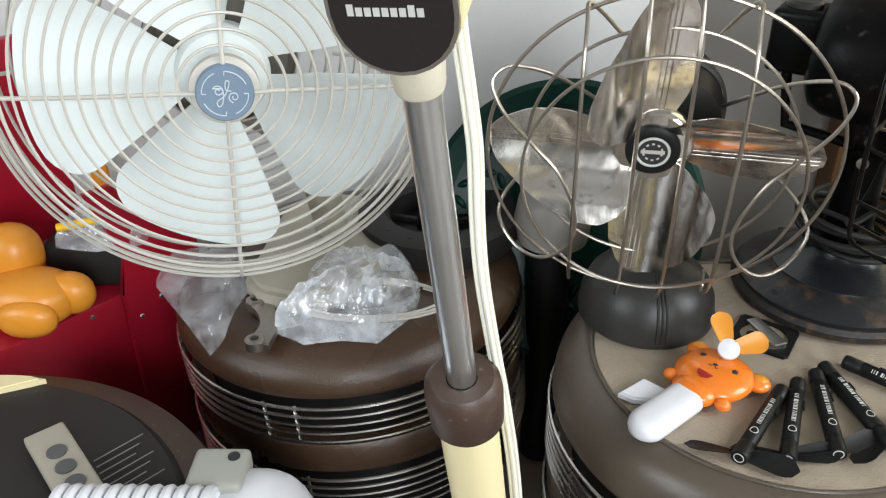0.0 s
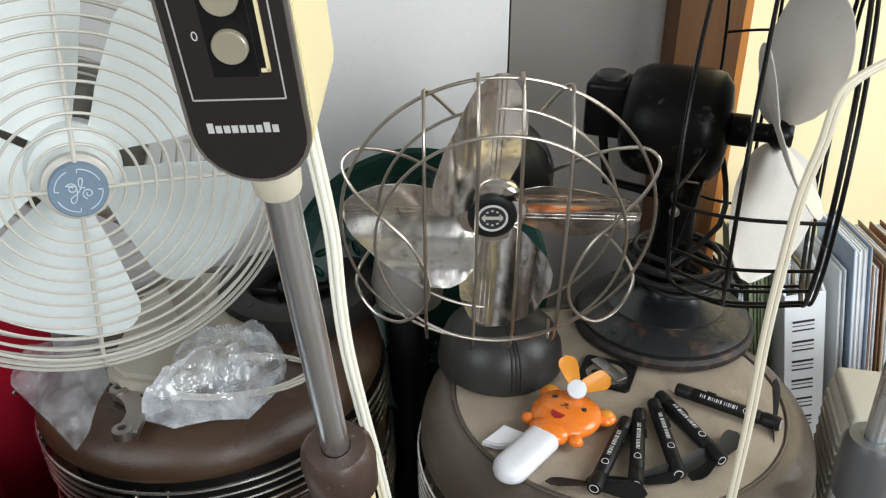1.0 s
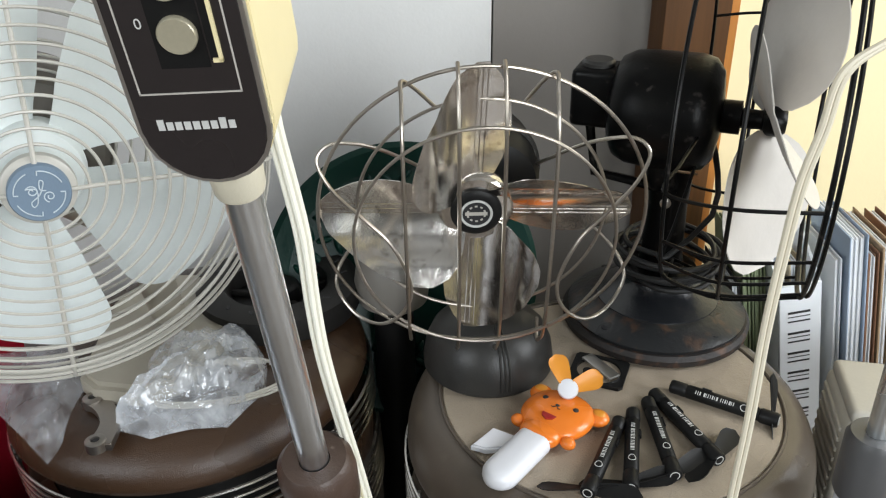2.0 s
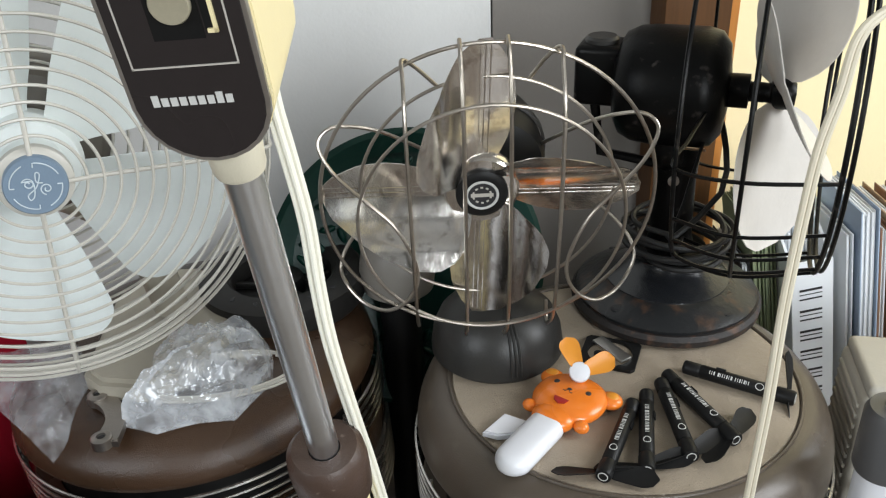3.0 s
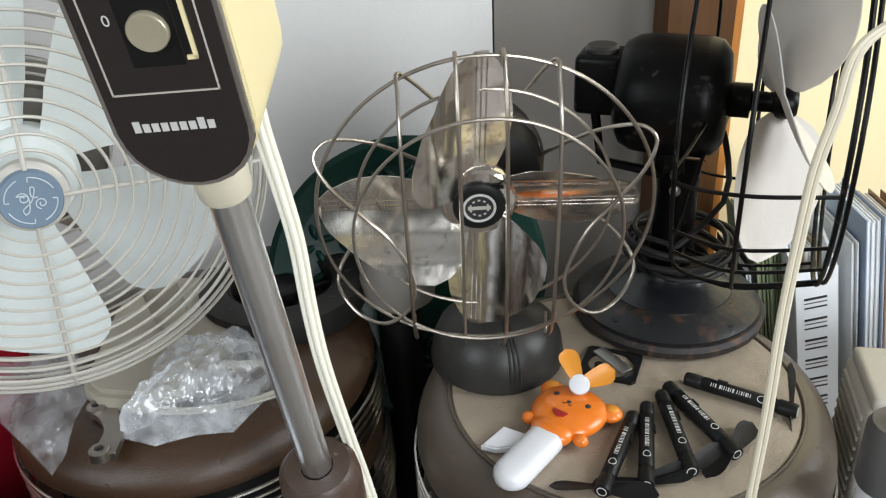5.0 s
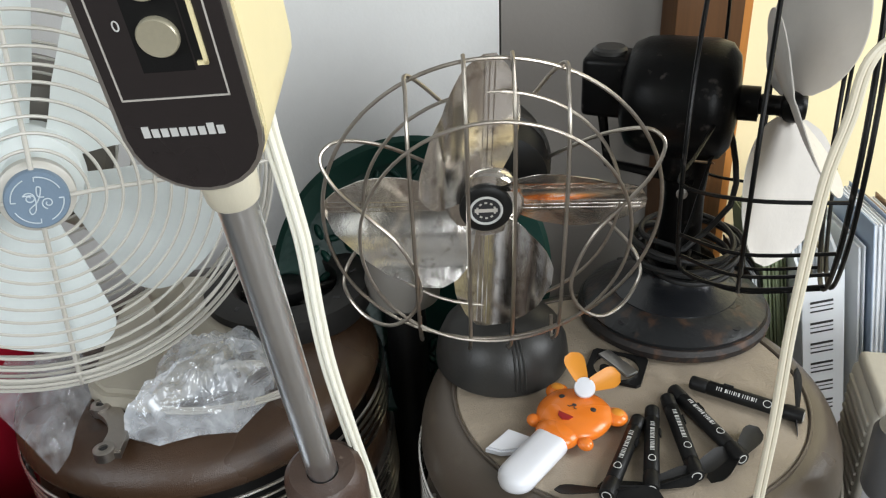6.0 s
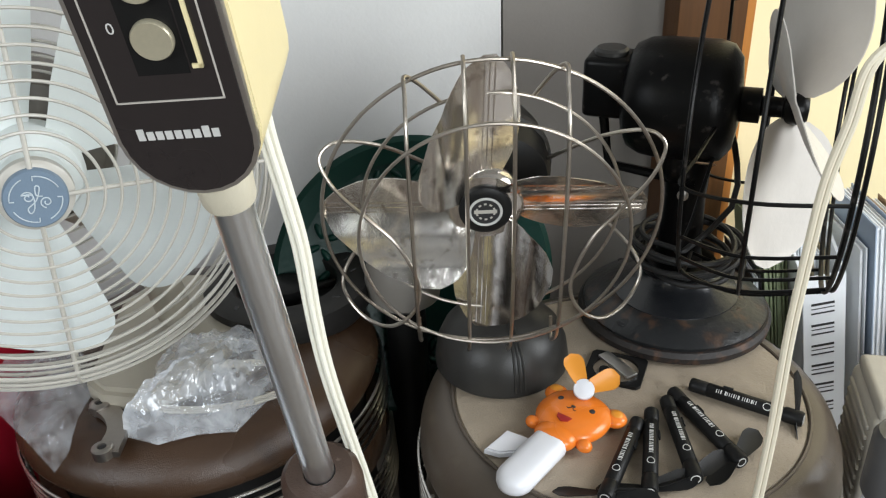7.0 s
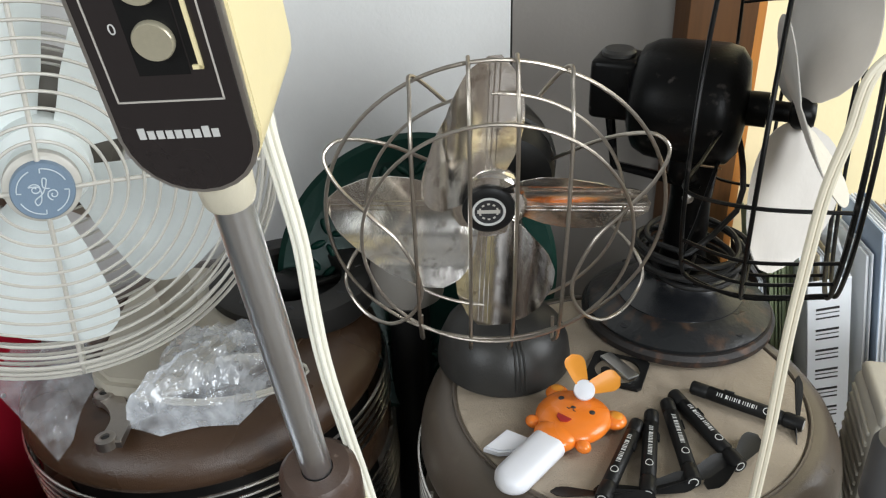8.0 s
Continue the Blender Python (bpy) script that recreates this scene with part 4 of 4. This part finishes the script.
part("stud", lathe([(0, 0.0), (0.0058, 0.0), (0.0058, 0.006), (0, 0.006)], 20, QM @ Matrix.Translation((-0.012, -0.008, 0))), BLACK, sq)

# ---- things on the brown stool ----
dk = thing("motor_ring", (0.0, 1.09, BTOP), "dark grey slotted motor ring lying on brown stool", "fan part")
DM = Matrix.Translation((0.0, 1.085, BTOP + 0.0022))
part("ring_body", lathe([(0.068, 0.0), (0.108, 0.0), (0.112, 0.006), (0.110, 0.036), (0.10, 0.04), (0.074, 0.04), (0.068, 0.034), (0.068, 0)], 72, DM), CHARCOAL, dk)
part("inner_plate", lathe([(0, 0.002), (0.067, 0.002), (0.067, 0.008), (0.03, 0.01), (0.028, 0.03), (0.022, 0.034), (0, 0.034)], 48, DM), BLACK, dk)
for k in range(16):
    a = 2 * math.pi * k / 16
    part("ring_slot", box(-0.005, -0.0025, 0.0395, 0.005, 0.0025, 0.0412, 0.0008, 1, DM @ Matrix.Translation((0.09 * math.cos(a), 0.09 * math.sin(a), 0)) @ Matrix.Rotation(a + 0.5, 4, "Z")), INK, dk)
for k in range(5):
    a = 2 * math.pi * k / 5 + 0.3
    part("inner_rib", box(0.028, -0.004, 0.009, 0.068, 0.004, 0.017, 0.001, 1, DM @ Matrix.Rotation(a, 4, "Z")), CHARCOAL, dk)

bk = thing("steel_bracket", (-0.2, 0.86, BTOP), "curved cast steel bracket with two bolt eyes", "fan part")
arc = smooth_line([(-0.222, 0.912, 0), (-0.203, 0.888, 0), (-0.193, 0.857, 0), (-0.199, 0.822, 0)], 6)
left, right = [], []
for i, p in enumerate(arc):
    d = (arc[min(i + 1, len(arc) - 1)] - arc[max(i - 1, 0)]).normalized()
    nrm = Vector((-d.y, d.x, 0))
    w = 0.0105 + 0.003 * abs(i / (len(arc) - 1) * 2 - 1) ** 2
    left.append((p + nrm * w)[:2])
    right.append((p - nrm * w)[:2])
part("web", plate(left + right[::-1], BTOP - 0.002, BTOP + 0.007, bevel=0.0015), IRON, bk)
for x, y in ((-0.219, 0.905), (-0.203, 0.826)):
    part("bolt_eye", lathe([(0.005, 0), (0.0115, 0), (0.0115, 0.0115), (0.0095, 0.013), (0.005, 0.013), (0.005, 0)], 24, Matrix.Translation((x, y, BTOP - 0.002))), IRON, bk)
    part("eye_bore", lathe([(0, 0), (0.0049, 0), (0.0049, 0.0105), (0, 0.0105)], 16, Matrix.Translation((x, y, BTOP - 0.002))), INK, bk)

pts = []
for k in range(70):
    a = k * 0.27
    pts.append((-0.078 + (0.092 + 0.004 * math.sin(k)) * math.cos(a), 0.905 + 0.042 * math.sin(a), BTOP + 0.006 + 0.00014 * k))
solid("wire_coil", tube(pts, 0.0017, 6), WHITE_WIRE, "loose coil of off-white flex under the bag", "cord")


def stool_top(x, y):
    """Height of the brown stool's cushion, falling away at its rounded edge."""
    r = math.hypot(x + 0.125, y - 1.037)
    f = min(0.78, max(0.0, (r - 0.15) / 0.085))
    return BTOP + 0.004 - 0.05 * (1 - math.sqrt(max(0.0, 1 - f * f)))


def pouch(outline, mid, tall, seed, floor_z=None, puff=0.36):
    """A thin bag lying on a surface: flat seams at a cornered outline, crumpled into sharp folds between."""
    bm = bmesh.new()
    edge = []
    for (x0, y0), (x1, y1) in zip(outline, outline[1:] + outline[:1]):
        edge += [(x0 + (x1 - x0) * k / 14, y0 + (y1 - y0) * k / 14) for k in range(14)]
    n, rings = len(edge), 26
    for side in (0, 1):
        loops = []
        for i in range(rings + 1):
            f = i / rings
            row = []
            for x, y in edge:
                px, py = mid[0] + (x - mid[0]) * f, mid[1] + (y - mid[1]) * f
                q = Vector((px * 34 + seed, py * 34, seed * 0.7 + side * 3))
                q += 0.5 * noise.noise_vector(q * 0.7)
                fold = 0.75 - 1.5 * abs(noise.noise(q)) + 0.55 * (0.5 - abs(noise.noise(q * 2.3 + Vector((4, 2, 0))))) + 0.25 * (0.5 - abs(noise.noise(q * 5.1)))
                lift = (1 - f ** 2.2) ** puff
                base = floor_z if floor_z is not None else stool_top(px, py)
                z = base + (tall * lift * (0.76 + 0.24 * fold) + 0.004 * (1 - f) if side else 0.0015 * fold)
                row.append(bm.verts.new((px + 0.006 * fold * (1 - f), py + 0.004 * fold * (1 - f), max(z, base))))
            loops.append(row)
        for lo, hi in zip(loops, loops[1:]):
            for k in range(n):
                bm.faces.new((lo[k], lo[(k + 1) % n], hi[(k + 1) % n], hi[k]))
    bmesh.ops.remove_doubles(bm, verts=bm.verts, dist=0.00005)
    return bm


solid("plastic_bag", pouch([(-0.158, 0.93), (-0.143, 0.969), (-0.089, 0.978), (-0.041, 0.977), (-0.018, 0.928), (-0.02, 0.888), (-0.064, 0.841), (-0.107, 0.841), (-0.149, 0.836), (-0.187, 0.854), (-0.16, 0.864)], (-0.09, 0.895), 0.068, 3.1), BAG, "crumpled clear plastic bag on the brown stool", "bag", sharp=16)
solid("plastic_bag", pouch([(-0.365, 0.968), (-0.304, 0.889), (-0.257, 0.824), (-0.25, 0.848), (-0.243, 0.893), (-0.23, 0.94), (-0.253, 1.003), (-0.363, 1.041)], (-0.275, 0.905), 0.04, 8.4), BAG_CLEAR, "clear plastic bag with a pointed corner", "bag", sharp=16)

# ---- dark green ornate disc behind ----
gd = thing("green_stand", (0.13, 1.17, 0), "dark green cast ornamental fan stand behind stools", "stand")
GM = aim((0.178, 1.12, 0.379), (0.0, -0.94, 0.34))
part("rim", lathe([(0.165, 0.0), (0.19, -0.004), (0.2, 0.004), (0.2, 0.014), (0.192, 0.02), (0.178, 0.016), (0.165, 0.012), (0.165, 0)], 96, GM), GREEN, gd)
part("dish", lathe([(0, -0.012), (0.166, -0.002), (0.166, 0.004), (0.1, -0.002), (0, -0.005)], 72, GM), GREEN, gd)
for row, (rad, cnt) in enumerate(((0.15, 34), (0.128, 28), (0.106, 22))):
    for k in range(cnt):
        a = 2 * math.pi * (k + 0.5 * row) / cnt
        lm = GM @ Matrix.Translation((rad * math.cos(a), rad * math.sin(a), 0.003)) @ Matrix.Rotation(a + (0.7 if k % 2 else -0.7), 4, "Z")
        part("leaf_boss", blob(0, 0, 0, 0.013, 0.0055, 0.007, lm, 1.0, 10), GREEN, gd)
part("stem", tube([(0.178, 1.135, 0.379), (0.178, 1.18, 0.0)], 0.03, 20), GREEN, gd)

cupm = Matrix.Translation((0.155, 1.055, 0))
cup = thing("motor_pod", (0.155, 1.055, 0), "smooth pale grey motor pod on a dark stem", "fan part")
part("pod", lathe([(0, 0.375), (0.03, 0.376), (0.048, 0.39), (0.052, 0.42), (0.047, 0.45), (0.032, 0.468), (0, 0.474)], 48, cupm), PALEGREY, cup)
part("stem", lathe([(0, 0), (0.03, 0), (0.028, 0.376), (0, 0.376)], 24, cupm), BLACK, cup)

# ---- papers, files and box at the right ----
mf = thing("magazine_file", (0.745, 1.0, 0), "white card magazine file with black letters on its spine", "file box")
LEAN = -10
FM = Matrix.Translation((0.755, 0.975, 0)) @ Matrix.Rotation(radians(-9), 4, "Z")
FL = FM @ Matrix.Rotation(radians(LEAN), 4, "Y")
part("spine", box(0.01, 0, 0, 0.070, 0.004, 0.383, 0.001, 1, FL), PAPER, mf)
side = [(0.0, 0.0), (0.2, 0.0), (0.2, 0.47), (0.10, 0.46), (0.0, 0.383)]
RS = Matrix(((0, 0, 1, 0), (1, 0, 0, 0), (0, 1, 0, 0), (0, 0, 0, 1)))
part("side_panel", plate([(y + 0.0045, z) for y, z in side], 0.066, 0.070, FL @ RS), PAPER, mf)
part("side_panel", plate([(y + 0.0045, z) for y, z in side], 0.01, 0.014, FL @ RS), PAPER, mf)
for k in range(8):
    z = 0.338 - 0.036 * k
    for d, h in ((0.0, 0.0035), (0.0085, 0.0012), (0.016, 0.0022)):
        part("letter_bar", box(0.022, -0.0008, z - d - h, 0.054, 0.0002, z - d, m=FL), INK, mf)


def leaves(name, along, depth, w, z, material, label, cat, lean=0.0, d=0.13):
    """A bound or folded sheaf that stands beside or in the file."""
    M = FM @ Matrix.Translation((along, depth, 0)) @ Matrix.Rotation(radians(LEAN + lean), 4, "Y")
    t = thing(name, M.translation, label, cat)
    part("cover", box(0, 0, 0, 0.0022, d, z, 0.0006, 1, M), material, t)
    part("cover", box(w - 0.0022, 0, 0, w, d, z, 0.0006, 1, M), material, t)
    sheets = max(2, int(w / 0.0028))
    for k in range(sheets):
        x = 0.0026 + (w - 0.0056) * k / sheets
        part("page_block", box(x, 0.003 + 0.002 * (k % 3), 0.002, x + (w - 0.0056) / sheets * 0.8, d - 0.003, z - 0.005 - 0.003 * (k % 2), m=M), material if material in (LEATHER, TAN_BOOK) and k in (0, sheets - 1) else PAPER if material is not GREEN_CARD else GREEN_CARD, t)


for along, depth, w, z, m_, lab, c, lean in (
    (-0.026, 0.05, 0.016, 0.425, GREEN_CARD, "green card folder leaning beside the file box", "folder", 0),
    (-0.008, 0.05, 0.016, 0.44, GREEN_CARD, "green card folder leaning beside the file box", "folder", 0),
    (-0.044, 0.05, 0.014, 0.36, CHARCOAL, "dark folder leaning beside the file box", "folder", 0),
    (0.017, 0.05, 0.012, 0.44, PAPER, "white paper folder standing in the file box", "folder", 0),
    (0.031, 0.06, 0.010, 0.45, PAPER, "white paper folder standing in the file box", "folder", 0),
    (0.044, 0.05, 0.018, 0.40, CREAM_CARD, "cream card folder standing in the file box", "folder", 0),
    (0.088, -0.002, 0.010, 0.43, PAPER, "white folder beside the file box", "folder", 0),
    (0.103, -0.012, 0.026, 0.47, BLUE_CARD, "pale blue folder beside the file box", "folder", 0),
    (0.133, -0.006, 0.016, 0.44, LEATHER, "brown cloth book standing upright", "book", 0),
    (0.152, -0.008, 0.018, 0.45, TAN_BOOK, "tan cloth book standing upright", "book", 0),
    (0.173, -0.006, 0.010, 0.43, PAPER, "white booklet standing upright", "book", 0),
    (0.186, -0.008, 0.018, 0.45, LEATHER, "brown cloth book standing upright", "book", 0),
    (0.207, -0.008, 0.02, 0.44, TAN_BOOK, "tan cloth book standing upright", "book", 0),
    (0.230, -0.008, 0.02, 0.46, LEATHER, "brown cloth book standing upright", "book", 0)):
    leaves(c, along, depth, w, z, m_, lab, c, lean)

hb = thing("heater_box", (0.74, 0.7, 0), "beige ribbed plastic heater case beside the stool", "heater")
BXM = Matrix.Translation((0.612, 0.692, 0.018)) @ Matrix.Rotation(radians(-22), 4, "Z")
part("case", box(0, 0, -0.018, 0.22, 0.115, 0.365, 0.012, 3, BXM), CASE, hb)
part("lid", box(0.004, 0.004, 0.362, 0.216, 0.111, 0.380, 0.008, 3, BXM), CASE, hb)
for k in range(22):
    part("louvre", box(-0.003, 0.012, 0.04 + 0.0145 * k, 0.002, 0.103, 0.0465 + 0.0145 * k, 0.0012, 1, BXM), CASE, hb)
for k in range(22):
    part("louvre", box(0.012, -0.003, 0.04 + 0.0145 * k, 0.208, 0.002, 0.0465 + 0.0145 * k, 0.0012, 1, BXM), CASE, hb)
solid("black_flex", tube(smooth_line([(0.612, 0.66, 0.004), (0.606, 0.67, 0.15), (0.604, 0.675, 0.23), (0.615, 0.67, 0.27), (0.64, 0.655, 0.26), (0.652, 0.64, 0.2), (0.652, 0.63, 0.004)], 8), 0.004, 8), BLACK_CORD, "black flex looped beside the heater case", "cord")

# ---- red cabinet and things at the far left ----
rc = thing("red_cabinet", (-0.5, 1.1, 0), "dark red enamelled metal cabinet beside brown stool", "cabinet")
CM = Matrix.Translation((-0.405, 1.10, 0)) @ Matrix.Rotation(radians(50), 4, "Z")
XZ = Matrix.Rotation(math.pi / 2, 4, "X")
part("body", box(-0.32, 0, 0, -0.002, 0.24, 0.30, 0.004, 2, CM), RED, rc)
part("corner_panel", plate([(-0.075, 0.0), (0.055, 0.0), (0.055, 0.38), (0.03, 0.47), (-0.095, 0.47), (-0.06, 0.36), (-0.075, 0.302)], 0.0025, 0.012, CM @ XZ, 0.002), RED, rc)
part("back_panel", box(-0.32, 0.225, 0.302, -0.004, 0.24, 0.62, 0.003, 2, CM), RED, rc)
for x, z in ((-0.02, 0.275), (-0.055, 0.258), (-0.12, 0.285)):
    part("rivet", lathe([(0, 0), (0.004, 0), (0.003, 0.002), (0, 0.0025)], 12, CM @ Matrix.Translation((x, -0.012 if x > -0.075 else 0.0, z)) @ XZ), STEEL, rc)
ot = thing("orange_toy", (-0.53, 0.985, 0.3), "amber orange rubber toy lying on the red cabinet", "toy")
ID = Matrix.Identity(4)
part("body", blob(-0.545, 0.985, 0.336, 0.062, 0.045, 0.037, ID, 0.85, 32), ORANGE_SOFT, ot)
part("head", blob(-0.580, 1.03, 0.375, 0.040, 0.036, 0.045, ID, 0.9, 28), ORANGE_SOFT, ot)
part("limb", blob(-0.495, 0.992, 0.338, 0.034, 0.024, 0.030, ID, 0.9, 24), ORANGE_SOFT, ot)
part("limb", blob(-0.535, 0.945, 0.328, 0.040, 0.020, 0.027, ID, 0.9, 24), ORANGE_SOFT, ot)
part("limb", blob(-0.60, 0.965, 0.326, 0.030, 0.024, 0.026, ID, 0.9, 24), ORANGE_SOFT, ot)
solid("plastic_bag", pouch([(-0.53, 1.05), (-0.47, 1.04), (-0.41, 1.06), (-0.405, 1.13), (-0.46, 1.16), (-0.53, 1.14)], (-0.47, 1.10), 0.05, 5.5, 0.3725), BAG, "clear bag of dark odds and ends", "bag", sharp=25)
solid("yellow_marker", tube([(-0.52, 1.05, 0.405), (-0.43, 1.07, 0.415)], 0.006, 14), mat("yellow_plastic", (0.85, 0.5, 0.02), 0.4), "yellow marker lying across the bag", "marker")
solid("dark_parcel", box(-0.56, 1.06, 0.301, -0.43, 1.16, 0.37, 0.012, 3), CHARCOAL, "dark grey parcel on the red cabinet", "box")
solid("orange_strip", box(-0.515, 1.17, 0.301, -0.49, 1.18, 0.56, 0.002), ORANGE_SOFT, "upright orange strip at the cabinet's back", "strip")

tf = thing("round_heater", (-0.48, 0.60, 0), "dark grey round heater top with a beige remote", "heater")
HTM = Matrix.Translation((-0.5015, 0.542, 0))
part("body", lathe([(0, 0), (0.27, 0), (0.28, 0.02), (0.284, 0.29), (0.284, 0.318), (0.276, 0.328), (0.2, 0.333), (0, 0.334)], 96, HTM), CHARCOAL, tf)
part("rim", lathe([(0.2845, 0.26), (0.318, 0.265), (0.326, 0.285), (0.32, 0.302), (0.30, 0.309), (0.2845, 0.31)], 96, HTM), BROWN_TRIM, tf)
crescent = [(0.278 * math.cos(radians(a)), 0.278 * math.sin(radians(a))) for a in range(80, 150, 4)]
part("cream_inset", plate(crescent, 0.3285, 0.3375, HTM, 0.002), CREAM, tf, "cream plastic inset at the edge")
tb = []
for k in range(7):
    tb.append(box(-0.030, -0.0007, 0, 0.026 - 0.008 * (k % 3), 0.0007, 0.0005, m=Matrix.Translation((-0.327 + 0.0065 * k, 0.708 - 0.0085 * k, 0.3342)) @ Matrix.Rotation(radians(47), 4, "Z")))
part("print_lines", join(*tb), PALEGREY, tf)
rm = thing("remote_control", (-0.37, 0.665, 0.334), "beige remote control with grey buttons on the heater", "remote")
RM = Matrix.Translation((-0.362, 0.662, 0.3345)) @ Matrix.Rotation(radians(-49), 4, "Z")
part("body", box(-0.075, -0.021, 0, 0.075, 0.021, 0.014, 0.004, 3, RM), BEIGE, rm)
for x in (-0.03, -0.003, 0.024):
    part("button", lathe([(0, 0.0135), (0.0105, 0.0135), (0.010, 0.0158), (0, 0.016)], 24, RM @ Matrix.Translation((x, 0, 0))), MIDGREY, rm)

wf = thing("white_pod_fan", (-0.185, 0.60, 0), "white rounded fan case with grey switch on top", "fan")
part("case", blob(-0.168, 0.617, 0.185, 0.070, 0.07, 0.186, Matrix.Identity(4), 0.7, 40), WHITE, wf)
part("switch", box(-0.226, 0.612, 0.352, -0.172, 0.664, 0.379, 0.007, 3), GREYBTN, wf)
part("switch_dot", lathe([(0, 0), (0.006, 0), (0.006, 0.001), (0, 0.001)], 16, Matrix.Translation((-0.186, 0.650, 0.379))), INK, wf)
for k in range(12):
    part("hose_rib", ring(0.022, 0.006, 0.0, 28, 8, Matrix.Translation((-0.335 + 0.0125 * k, 0.592, 0.362)) @ Matrix.Rotation(math.pi / 2, 4, "Y")), WHITE, wf)
